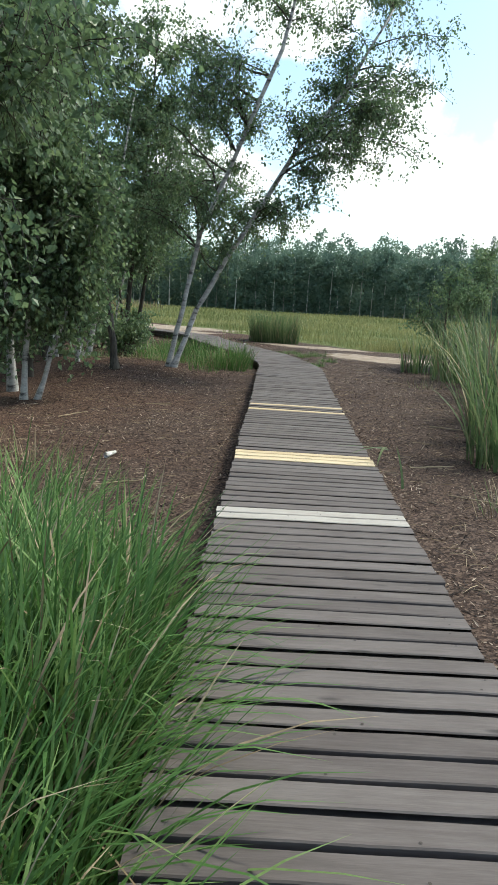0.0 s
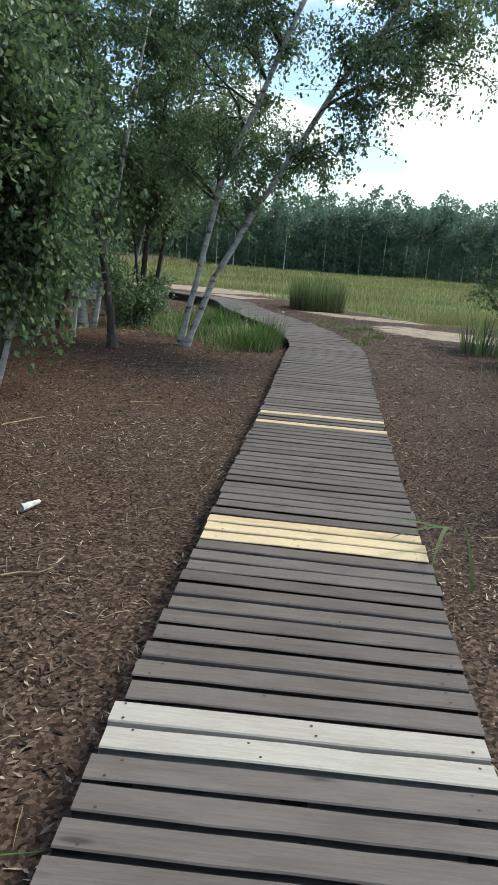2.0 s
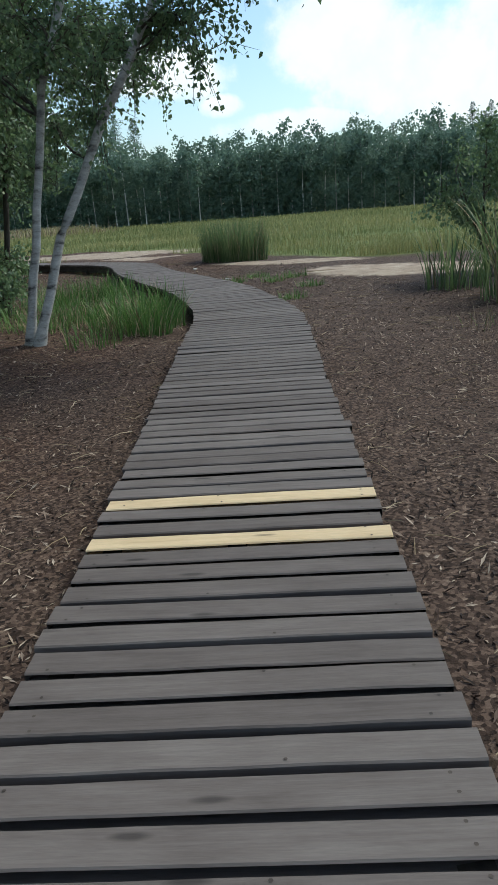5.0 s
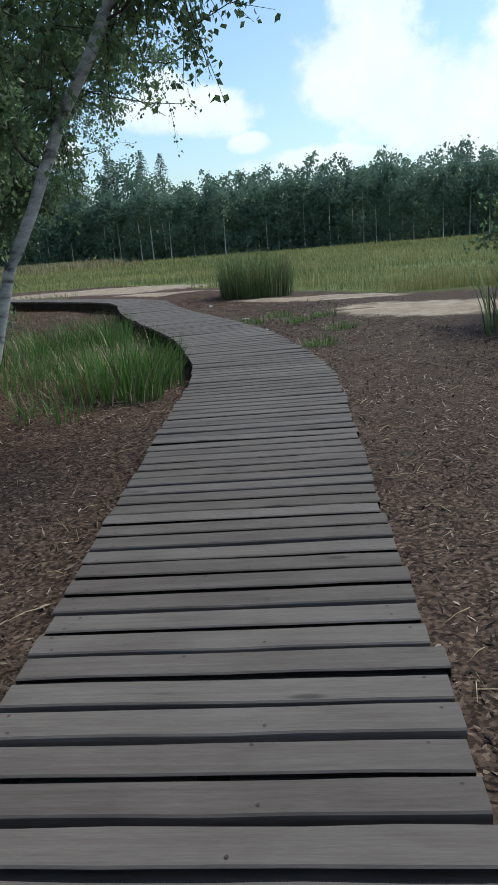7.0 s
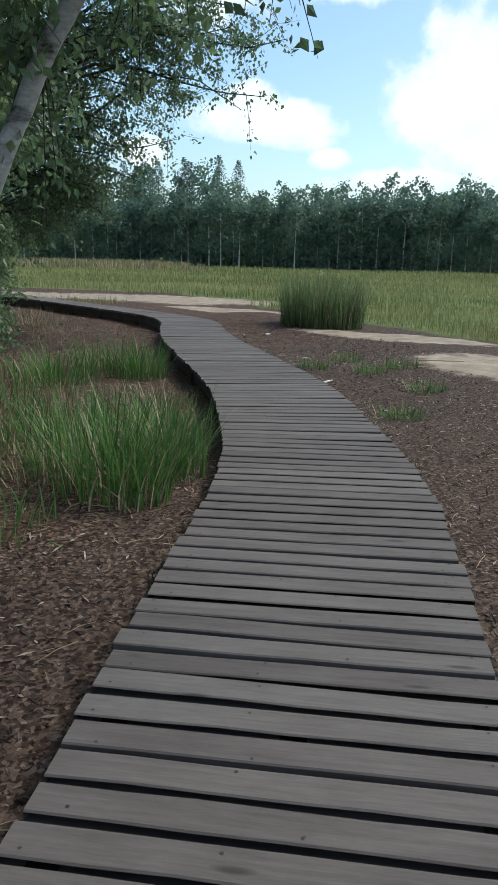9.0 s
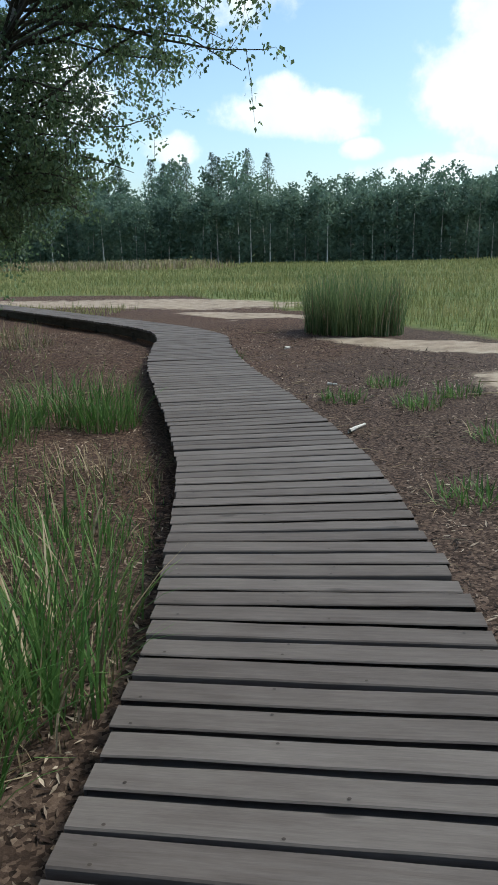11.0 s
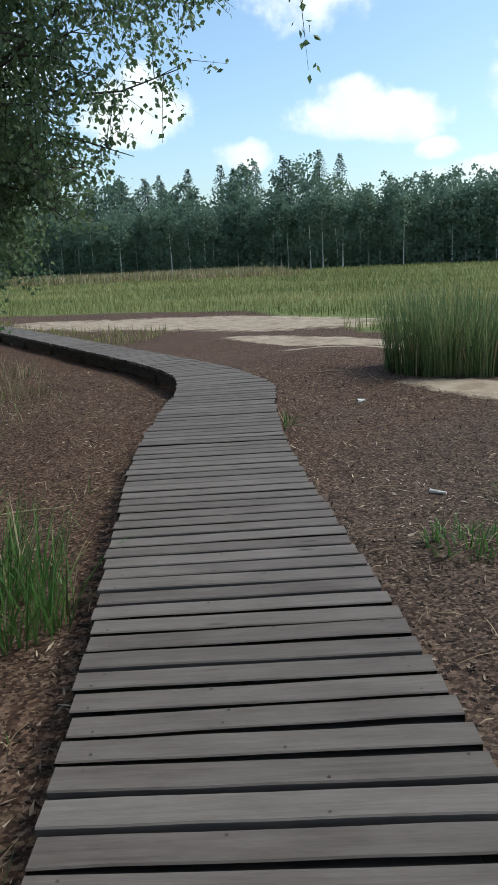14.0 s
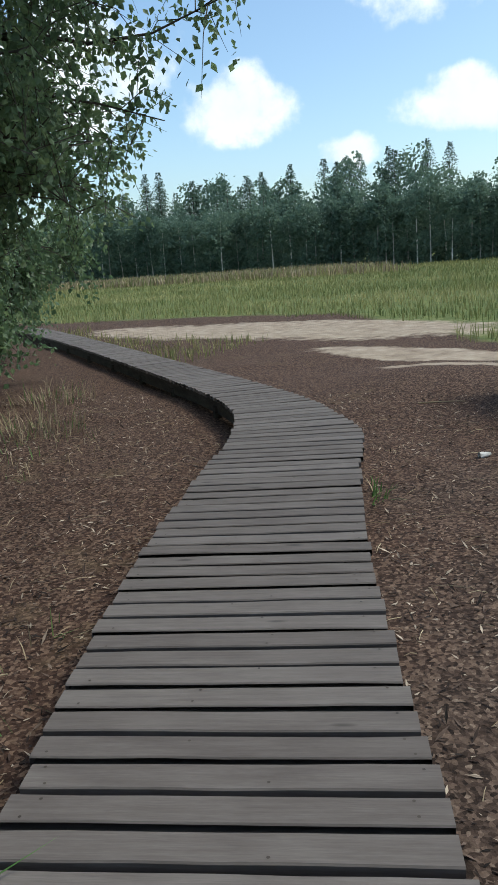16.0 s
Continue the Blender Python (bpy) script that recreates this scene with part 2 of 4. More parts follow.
def ground_material():
    m = bpy.data.materials.new("ground_cover")
    m.use_nodes = True
    t = m.node_tree
    bsdf = t.nodes["Principled BSDF"]
    geo = t.nodes.new("ShaderNodeNewGeometry")
    P = geo.outputs["Position"]
    xyz = t.nodes.new("ShaderNodeSeparateXYZ")
    t.links.new(P, xyz.inputs[0])

    def tex(scale, detail=6.0, kind="ShaderNodeTexNoise"):
        n = N(t, kind, Scale=scale)
        if kind == "ShaderNodeTexNoise":
            n.inputs["Detail"].default_value, n.inputs["Roughness"].default_value = detail, 0.65
        t.links.new(P, n.inputs["Vector"])
        return n

    def ramp(fac, *stops):
        cr = t.nodes.new("ShaderNodeValToRGB")
        e = cr.color_ramp.elements
        e[0].position, e[0].color = stops[0][0], (*stops[0][1], 1)
        e[1].position, e[1].color = stops[-1][0], (*stops[-1][1], 1)
        for p, c in stops[1:-1]:
            e.new(p).color = (*c, 1)
        t.links.new(fac, cr.inputs[0])
        return cr.outputs[0]

    def mix(fac, a, b):
        n = t.nodes.new("ShaderNodeMix")
        n.data_type = "RGBA"
        t.links.new(fac, n.inputs["Factor"])
        t.links.new(a, n.inputs["A"])
        t.links.new(b, n.inputs["B"])
        return n.outputs["Result"]

    wide, mid, fine = tex(0.35), tex(3.0), tex(45.0)
    chips = tex(58.0, kind="ShaderNodeTexVoronoi")
    chip_v = math_node(t, "ADD", math_node(t, "MULTIPLY", chips.outputs["Color"], 0.6), math_node(t, "MULTIPLY", fine.outputs["Fac"], 0.4))
    mulch = ramp(chip_v, (0.2, (0.012, 0.008, 0.006)), (0.45, (0.05, 0.032, 0.024)), (0.7, (0.13, 0.088, 0.066)), (0.92, (0.36, 0.28, 0.21)))
    red = ramp(chip_v, (0.2, (0.013, 0.007, 0.005)), (0.5, (0.062, 0.034, 0.024)), (0.92, (0.27, 0.18, 0.125)))
    straw = ramp(fine.outputs["Fac"], (0.3, (0.06, 0.045, 0.022)), (0.7, (0.21, 0.155, 0.085)))
    mud = ramp(mid.outputs["Fac"], (0.3, (0.22, 0.165, 0.12)), (0.55, (0.36, 0.285, 0.215)), (0.75, (0.47, 0.40, 0.31)))
    soil = ramp(mid.outputs["Fac"], (0.3, (0.07, 0.10, 0.03)), (0.6, (0.16, 0.18, 0.06)), (0.8, (0.22, 0.21, 0.09)))
    wob = math_node(t, "MULTIPLY", math_node(t, "SUBTRACT", wide.outputs["Fac"], 0.5), 1.0)
    wob2 = math_node(t, "MULTIPLY", math_node(t, "SUBTRACT", mid.outputs["Fac"], 0.5), 0.9)
    # reddish bark on the grove's side
    left = math_node(t, "MULTIPLY", math_node(t, "SUBTRACT", math_node(t, "ADD", math_node(t, "MULTIPLY", xyz.outputs[0], -0.5), math_node(t, "MULTIPLY", wob, 5.0)), 0.6), 1.0, clamp=True)
    col = mix(left, mulch, red)
    col = mix(math_node(t, "MULTIPLY", math_node(t, "SUBTRACT", math_node(t, "ADD", wob, wob2), 0.14), 2.0, clamp=True), col, straw)
    cover = None
    for mx, my, a, b, turn in MUD:
        c, s = math.cos(radians(turn)), math.sin(radians(turn))
        dx, dy = math_node(t, "SUBTRACT", xyz.outputs[0], mx), math_node(t, "SUBTRACT", xyz.outputs[1], my)
        u = math_node(t, "ADD", math_node(t, "MULTIPLY", dx, c / a), math_node(t, "MULTIPLY", dy, s / a))
        v = math_node(t, "SUBTRACT", math_node(t, "MULTIPLY", dy, c / b), math_node(t, "MULTIPLY", dx, s / b))
        d = math_node(t, "SUBTRACT", 1.0, math_node(t, "ADD", math_node(t, "MULTIPLY", u, u), math_node(t, "MULTIPLY", v, v)))
        cover = d if cover is None else math_node(t, "MAXIMUM", cover, d)
    # meadow beyond the shore
    shore = math_node(t, "SUBTRACT", math_node(t, "SUBTRACT", xyz.outputs[1], 29.0), math_node(t, "MINIMUM", math_node(t, "MULTIPLY", math_node(t, "MAXIMUM", math_node(t, "MULTIPLY", xyz.outputs[0], -1.0), -2.0), 1.35), 13.0))
    field = math_node(t, "MULTIPLY", math_node(t, "ADD", shore, math_node(t, "MULTIPLY", wob, 2.0)), 1.5, clamp=True)
    col = mix(field, col, soil)
    mudf = math_node(t, "MULTIPLY", math_node(t, "ADD", cover, math_node(t, "ADD", math_node(t, "MULTIPLY", wob2, 1.2), wob)), 3.0, clamp=True)
    col = mix(mudf, col, mud)
    t.links.new(col, bsdf.inputs["Base Color"])
    bsdf.inputs["Roughness"].default_value = 0.92
    bsdf.inputs["Specular IOR Level"].default_value = 0.15
    b = N(t, "ShaderNodeBump", Strength=0.9, Distance=0.025)
    t.links.new(chip_v, b.inputs["Height"])
    t.links.new(b.outputs[0], bsdf.inputs["Normal"])
    return m


def in_mud(x, y, grow=1.0):
    for mx, my, a, b, turn in MUD:
        c, s = math.cos(radians(turn)), math.sin(radians(turn))
        dx, dy = x - mx, y - my
        if ((dx * c + dy * s) / a) ** 2 + ((dy * c - dx * s) / b) ** 2 < grow:
            return True
    return False


def shore_y(x):
    return 29.0 + min(max(-x, -2.0) * 1.35, 13.0)


# the boardwalk's edges on the plan, board surface at z = 0
LEFT = [(-0.1, -2.5), (-0.22, 1.5), (-0.47, 4.93), (-0.54, 6.46), (-0.66, 7.98), (-0.74, 9.49), (-0.83, 10.98), (-0.94, 12.47), (-1.04, 13.96), (-1.11, 14.95), (-1.15, 15.93), (-1.32, 16.91), (-1.58, 17.86), (-1.86, 18.81), (-2.24, 19.79), (-2.68, 20.77), (-3.14, 21.77), (-3.79, 23.28), (-4.29, 24.79), (-4.61, 25.95), (-5.15, 27.05), (-6.1, 28), (-9.2, 30.5), (-13.4, 33.8), (-18, 37)]
RIGHT = [(1.12, -2.5), (1.02, 1.5), (0.77, 5.06), (0.69, 6.54), (0.58, 8.02), (0.48, 9.51), (0.41, 11.02), (0.31, 12.53), (0.26, 14.04), (0.21, 15.05), (0.14, 16.07), (-0.06, 17.09), (-0.34, 18.14), (-0.62, 19.18), (-1.02, 20.21), (-1.47, 21.22), (-1.97, 22.23), (-2.66, 23.72), (-3.21, 25.22), (-3.56, 26.42), (-4, 27), (-4.75, 27.9), (-9.6, 31.7), (-13.9, 35), (-18.4, 38.2)]


def ground_z(x, y):
    z = -0.24 + 0.05 * noise.noise((x * 0.5, y * 0.5, 0)) + 0.02 * noise.noise((x * 2.3, y * 2.3, 5))
    z += 0.20 * math.exp(-((x + 4.0) ** 2 + (y - 15.2) ** 2) / 7.0)
    z += 0.16 * math.exp(-((x + 3.6) ** 2 + (y - 30.2) ** 2) / 1.6)
    if y > 34:
        z -= 0.22 * min(1, (y - 34) / 30)
    if y > 126:
        z += (0.5 + 7.5 / (1 + math.exp(-(x - 14) / 9))) * min(1, (y - 126) / 40)
    return z


def mesh_object(name, verts, faces, mats, parent=None, label="", idx=None, smooth=False):
    me = bpy.data.meshes.new(name)
    me.from_pydata(verts, [], faces)
    for m in mats if isinstance(mats, (list, tuple)) else [mats]:
        me.materials.append(m)
    if idx is not None:
        me.polygons.foreach_set("material_index", idx)
    if smooth:
        me.polygons.foreach_set("use_smooth", [True] * len(me.polygons))
    ob = new(name, me)
    if parent is not None:
        ob.parent = parent
    if label:
        ob["label"] = label
    return ob


def thing(name, x, y, z, label, category, group="", kind=""):
    ob = new(name)
    ob.location = (x, y, z)
    return tagged(ob, label, category, group, kind)


xs = [-900, -500, -250, -150, -100, -70, -50, -38, -30, -25, -21] + [-18 + 0.3 * i for i in range(94)] + [11, 13, 16, 20, 26, 34, 45, 60, 80, 120, 200, 400, 900]
ys = [-900, -300, -100, -40, -20, -10, -6] + [-4 + 0.3 * i for i in range(154)] + [44, 48, 54, 60, 70, 80, 90, 100, 110, 118, 126, 134, 142, 150, 160, 168, 200, 300, 500, 900]
gv = [(x, y, ground_z(x, y)) for y in ys for x in xs]
w = len(xs)
gf = [(j * w + i, j * w + i + 1, (j + 1) * w + i + 1, (j + 1) * w + i) for j in range(len(ys) - 1) for i in range(w - 1)]
tagged(mesh_object("ground", gv, gf, ground_material(), smooth=True), "bark mulch ground with mud flats and meadow soil", "ground", kind="structure")


# ---- geometry helpers ----
class Build:
    def __init__(self):
        self.v, self.f, self.m = [], [], []

    def tube(self, pts, radii, sides=6, mat=0):
        base = len(self.v)
        for i, p in enumerate(pts):
            a, b = Vector(pts[max(i - 1, 0)]), Vector(pts[min(i + 1, len(pts) - 1)])
            d = (b - a).normalized()
            u = d.orthogonal().normalized() if abs(d.z) < 0.9 else Vector((1, 0, 0)).cross(d).normalized()
            w = d.cross(u)
            for k in range(sides):
                an = 2 * math.pi * k / sides
                self.v.append(tuple(Vector(p) + radii[i] * (math.cos(an) * u + math.sin(an) * w)))
        for i in range(len(pts) - 1):
            for k in range(sides):
                q, r = base + i * sides, (k + 1) % sides
                self.f.append((q + k, q + r, q + sides + r, q + sides + k))
                self.m.append(mat)
        self.f.append(tuple(range(base + (len(pts) - 1) * sides, base + len(pts) * sides)))
        self.m.append(mat)

    def leaf(self, p, d, up, length, width, mat=0):
        """A pointed leaf folded on its midrib."""
        s = d.cross(up)
        if s.length < 1e-4:
            s = Vector((1, 0, 0))
        s.normalize()
        n = s.cross(d)
        b = len(self.v)
        m = p + d * length * 0.4
        self.v += [tuple(p), tuple(m + s * width / 2 + n * width * 0.12), tuple(p + d * length), tuple(m - s * width / 2 + n * width * 0.12)]
        self.f += [(b, b + 1, b + 2), (b, b + 2, b + 3)]
        self.m += [mat, mat]

    def blade(self, p, height, width, lean, az, bend, mat=0, segs=3):
        """A grass blade that arches over."""
        side = Vector((-math.sin(az), math.cos(az), 0)) * width / 2
        fwd = Vector((math.cos(az), math.sin(az), 0))
        b = len(self.v)
        pos, ang = Vector(p), lean
        for i in range(segs):
            k = 1 - 0.75 * (i / segs) ** 1.5
            self.v += [tuple(pos - side * k), tuple(pos + side * k)]
            pos = pos + (fwd * math.sin(ang) + Vector((0, 0, math.cos(ang)))) * height / segs
            ang += bend / segs
        self.v.append(tuple(pos))
        for i in range(segs - 1):
            q = b + 2 * i
            self.f.append((q, q + 1, q + 3, q + 2))
            self.m.append(mat)
        q = b + 2 * (segs - 1)
        self.f.append((q, q + 1, q + 2))
        self.m.append(mat)

    def make(self, name, mats, parent=None, label="", smooth=False):
        return mesh_object(name, self.v, self.f, mats, parent, label, self.m, smooth)


R = random.Random(7)


def rvec(r=R):
    while True:
        v = Vector((r.uniform(-1, 1), r.uniform(-1, 1), r.uniform(-1, 1)))
        if 0.05 < v.length < 1:
            return v.normalized()


def on_path(x, y, grow=0.0):
    for i in range(len(LEFT) - 1):
        (lx, ly), (mx, my), (rx, ry), (sx, sy) = LEFT[i], LEFT[i + 1], RIGHT[i], RIGHT[i + 1]
        cx0, cy0, cx1, cy1 = (lx + rx) / 2, (ly + ry) / 2, (mx + sx) / 2, (my + sy) / 2
        dx, dy = cx1 - cx0, cy1 - cy0
        k = max(0, min(1, ((x - cx0) * dx + (y - cy0) * dy) / (dx * dx + dy * dy)))
        if math.hypot(x - cx0 - k * dx, y - cy0 - k * dy) < 0.66 + grow:
            return True
    return False


def spot(poly, s):
    """Point at a share s of the way along each piece index + share."""
    i = min(int(s), len(poly) - 2)
    k = s - i
    return Vector((poly[i][0] + (poly[i + 1][0] - poly[i][0]) * k, poly[i][1] + (poly[i + 1][1] - poly[i][1]) * k, 0))


# ---- trees ----
def limb_points(a, b, sag, r, steps=6):
    a, b = Vector(a), Vector(b)
    off = rvec(r) * (b - a).length * 0.08
    return [a.lerp(b, i / steps) + Vector((0, 0, sag * math.sin(math.pi * i / steps))) + off * math.sin(2 * math.pi * i / steps) for i in range(steps + 1)]


def leafy_tree(name, trunks, zones, leaves, label, seed, bark=None, leaf_size=0.06, droop=0.5, twig_len=0.7, limbs=16, leaf_mat=None, base=None):
    """trunks: lists of (x, y, z, radius). zones: crown ellipsoids (x, y, z, rx, ry, rz, share). Trunk, limbs and leaf crown are parts."""
    r = random.Random(seed)
    bx, by, bz = base or trunks[0][0][:3]
    root = thing(name, bx, by, bz, label, "tree")
    O = Vector((bx, by, bz))
    tops = []
    for tr in trunks:
        B = Build()
        pts, rad = [], []
        for i in range(len(tr) - 1):
            for k in range(4):
                u = k / 4
                p = Vector(tr[i][:3]).lerp(Vector(tr[i + 1][:3]), u)
                pts.append(p + 0.25 * tr[i][3] * rvec(r))
                rad.append(tr[i][3] + (tr[i + 1][3] - tr[i][3]) * u)
        pts.append(Vector(tr[-1][:3]))
        rad.append(tr[-1][3])
        rad[0] *= 1.5
        B.tube([p - O for p in pts], rad, 8)
        B.make("trunk", bark or BIRCH, root, smooth=True)
        tops += pts[len(pts) // 3:]
    twigs, crown = Build(), Build()
    total = sum(z[6] for z in zones)
    for zx, zy, zz, rx, ry, rz, share in zones:
        count = max(2, round(limbs * share / total))
        per = int(leaves * share / total / count)
        for _ in range(count):
            d = rvec(r) * r.uniform(0.55, 1.0)
            goal = Vector((zx + d.x * rx, zy + d.y * ry, zz + d.z * rz))
            start = min(tops, key=lambda p: (p - goal).length + 0.9 * max(0, p.z - goal.z + 0.2) + r.uniform(0, 0.8))
            L = limb_points(start, goal, 0.12 * (goal - start).length, r)
            B = Build()
            th = 0.008 + 0.007 * (goal - start).length
            B.tube([p - O for p in L], [th * (1 - 0.85 * i / 6) for i in range(7)], 5)
            B.make("limb", BARK, root)
            n_tw = max(6, per // 26)
            for _ in range(n_tw):
                k = r.uniform(0.25, 1.0) ** 0.7 * 6
                i = min(int(k), 5)
                a = L[i].lerp(L[i + 1], k - i)
                tip = a + (rvec(r) + Vector((0, 0, -droop))).normalized() * twig_len * r.uniform(0.5, 1.3)
                mid = a.lerp(tip, 0.5) + Vector((0, 0, 0.15 * twig_len))
                twigs.tube([a - O, mid - O, tip - O], [0.006, 0.004, 0.0015], 3)
                for _ in range(per // n_tw):
                    q = r.random()
                    p = (a.lerp(mid, 2 * q) if q < 0.5 else mid.lerp(tip, 2 * q - 1)) + rvec(r) * leaf_size * 1.4
                    ld = (rvec(r) * 0.8 + Vector((0, 0, -0.7))).normalized()
                    s = leaf_size * r.uniform(0.7, 1.25)
                    crown.leaf(p - O, ld, rvec(r), s, s * 0.72)
    twigs.make("twig_spray", BARK, root)["kind"] = "stuff"
    crown.make("crown", leaf_mat or LEAF, root)["kind"] = "stuff"
    return root


def grass_tuft(name, x, y, radius, height, count, mat, label, seed, width=0.012, lean=0.35, bend=1.0, tint=STRAW, dry=0.08, category="grass", dx=1.0, segs=4):
    r = random.Random(seed)
    B = Build()
    z0 = ground_z(x, y)
    for _ in range(count):
        a, d = r.uniform(0, 2 * math.pi), radius * math.sqrt(r.random())
        px, py = d * math.cos(a) * dx, d * math.sin(a)
        if on_path(x + px, y + py, -0.03):
            continue
        z = ground_z(x + px, y + py) - z0 - 0.02
        B.blade((px, py, z), height * r.uniform(0.45, 1.1), width * r.uniform(0.6, 1.3), abs(r.gauss(0, lean)), a + r.gauss(0, 0.9), r.uniform(0.1, 1) * bend, 1 if r.random() < dry else 0, segs)
    ob = B.make(name, [mat, tint])
    ob.location = (x, y, z0)
    return tagged(ob, label, category)



def station_at(y):
    """Piece index + share where the left edge passes y."""
    for i in range(len(LEFT) - 1):
        if LEFT[i][1] <= y < LEFT[i + 1][1]:
            return i + (y - LEFT[i][1]) / (LEFT[i + 1][1] - LEFT[i][1])
    return len(LEFT) - 1.01


# ---- the leaning twin birch beside the boardwalk ----
leafy_tree("birch_tree",
           [[(-2.98, 15.3, -0.15, 0.056), (-2.66, 15.3, 1.4, 0.047), (-2.42, 15.3, 2.6, 0.044), (-1.77, 15.3, 4.1, 0.042), (-1.03, 15.4, 6.0, 0.04), (-0.6, 15.6, 8.0, 0.015)],
            [(-2.88, 15.25, -0.15, 0.06), (-2.45, 15.3, 1.07, 0.052), (-2.1, 15.3, 1.7, 0.05), (-1.80, 15.3, 2.25, 0.049), (-1.33, 15.3, 3.0, 0.048), (-0.7, 15.3, 4.05, 0.046), (0.2, 15.4, 5.3, 0.04), (1.0, 15.6, 6.8, 0.015)]],
           [(0.2, 15.3, 4.6, 1.5, 1.6, 1.3, 4), (1.0, 15.5, 6.2, 1.5, 1.7, 1.6, 3), (-1.2, 15.3, 5.6, 1.6, 1.8, 2.0, 4.5), (-1.6, 15.3, 3.2, 0.9, 1.2, 0.8, 1.4), (-2.9, 15.8, 4.4, 1.3, 1.6, 1.8, 2.8),
            (1.7, 15.3, 4.9, 0.7, 0.9, 0.6, 0.8), (-0.1, 15.2, 3.6, 0.8, 0.9, 0.5, 0.9), (-0.3, 16, 8, 1.8, 1.8, 1.4, 2), (-2.0, 15.5, 2.9, 0.8, 0.9, 0.6, 1.6), (-3.2, 16.3, 3.2, 1.0, 1.2, 1.0, 2.4), (-2.6, 16.2, 6.4, 1.8, 1.6, 1.6, 3), (0.9, 15.2, 4.4, 1.3, 1.2, 0.8, 2.5), (-0.9, 14.6, 3.1, 0.6, 0.5, 0.35, 0.7), (-0.4, 15.3, 2.95, 0.6, 0.5, 0.3, 0.5)],
           36000, "leaning twin-stemmed birch with white peeling bark", 11, limbs=80, leaf_size=0.062)
leafy_tree("young_birch", [[(-3.75, 14.1, -0.1, 0.075), (-3.85, 14.1, 0.9, 0.06), (-4.1, 14.1, 2.0, 0.05), (-4.6, 14.0, 3.6, 0.035), (-5.0, 14.0, 5.2, 0.015)]],
           [(-4.6, 14.1, 4.0, 1.3, 1.3, 1.4, 1), (-4.9, 14.1, 5.6, 1.2, 1.2, 1.2, 1), (-3.9, 13.8, 3.2, 0.7, 0.8, 0.7, 0.5)], 6000, "slim dark-barked sapling on bark mulch", 12, bark=BARK, limbs=14, leaf_size=0.075)
# the grove: spreading trees, dark inside
GROVE = [(-3.9, 6.6, 0.07, 6.0, 1.5), (-5.2, 9.4, 0.09, 8.0, 2.1), (-6.6, 12.2, 0.10, 9.0, 2.4), (-5.4, 17.0, 0.08, 7.5, 1.7), (-7.2, 19.5, 0.08, 8.5, 2.0), (-8.6, 15.5, 0.10, 9.5, 2.6),
         (-6.2, 6.4, 0.09, 8.0, 2.2), (-9.5, 21.5, 0.09, 8.0, 2.2), (-9.0, 10.0, 0.1, 9.0, 2.6), (-12.0, 17.0, 0.1, 9.0, 2.8), (-5.9, 14.6, 0.06, 7.0, 1.6), (-4.9, 19.0, 0.07, 7.5, 1.7), (-4.6, 11.4, 0.07, 6.5, 1.7), (-6.8, 8.0, 0.08, 7, 2.0), (-8.5, 18.5, 0.08, 7, 2.2), (-4.1, 10.6, 0.05, 3.4, 1.0), (-4.9, 12.8, 0.05, 3.6, 1.1), (-5.7, 15.9, 0.05, 3.8, 1.2)]
for i, (x, y, rad, h, spread) in enumerate(GROVE):
    lx, ly = R.uniform(-0.5, 0.7), R.uniform(-0.4, 0.4)
    z0 = ground_z(x, y) - 0.05
    stems = [[(x, y, z0, rad), (x + 0.3 * lx, y + 0.3 * ly, h * 0.3, rad * 0.8), (x + lx, y + ly, h * 0.65, rad * 0.5), (x + 1.3 * lx, y + ly, h, rad * 0.15)]]
    if i % 2:
        stems.append([(x + 0.15, y + 0.1, z0, rad * 0.8), (x + 0.6, y, h * 0.3, rad * 0.6), (x + 1.1, y + 0.2, h * 0.75, rad * 0.15)])
    leafy_tree("broadleaf_tree", stems,
               [(x + lx, y + ly, h * 0.62, spread, spread, h * 0.25, 4), (x + lx, y + ly, h * 0.9, spread * 0.8, spread * 0.8, h * 0.2, 2.5), (x + 0.5 * lx, y, h * 0.36, spread * 0.85, spread * 0.85, h * 0.12, 2)],
               19000, "dense green birch of a dark grove", 30 + i, bark=BARK if i % 3 else BIRCH, limbs=32, leaf_size=0.085, twig_len=0.8)
# foliage that hangs over the mulch near the start
leafy_tree("hanging_birch", [[(-4.3, 5.2, -0.3, 0.08), (-4.1, 5.4, 1.6, 0.07), (-3.6, 5.8, 3.4, 0.05), (-2.9, 6.2, 5.2, 0.015)]],
           [(-2.4, 5.9, 2.5, 0.75, 1.1, 0.9, 3), (-2.3, 6.2, 3.8, 0.9, 1.2, 0.9, 3), (-3.2, 5.8, 1.7, 0.6, 1.0, 0.7, 1.5), (-3.4, 6.4, 4.8, 1.2, 1.2, 1.0, 2), (-2.7, 7.0, 3.2, 0.7, 1.0, 0.9, 2), (-1.75, 5.4, 2.9, 0.45, 0.7, 0.5, 1.2)],
           17000, "birch with drooping leafy branches", 50, limbs=26, leaf_size=0.07, droop=0.8)
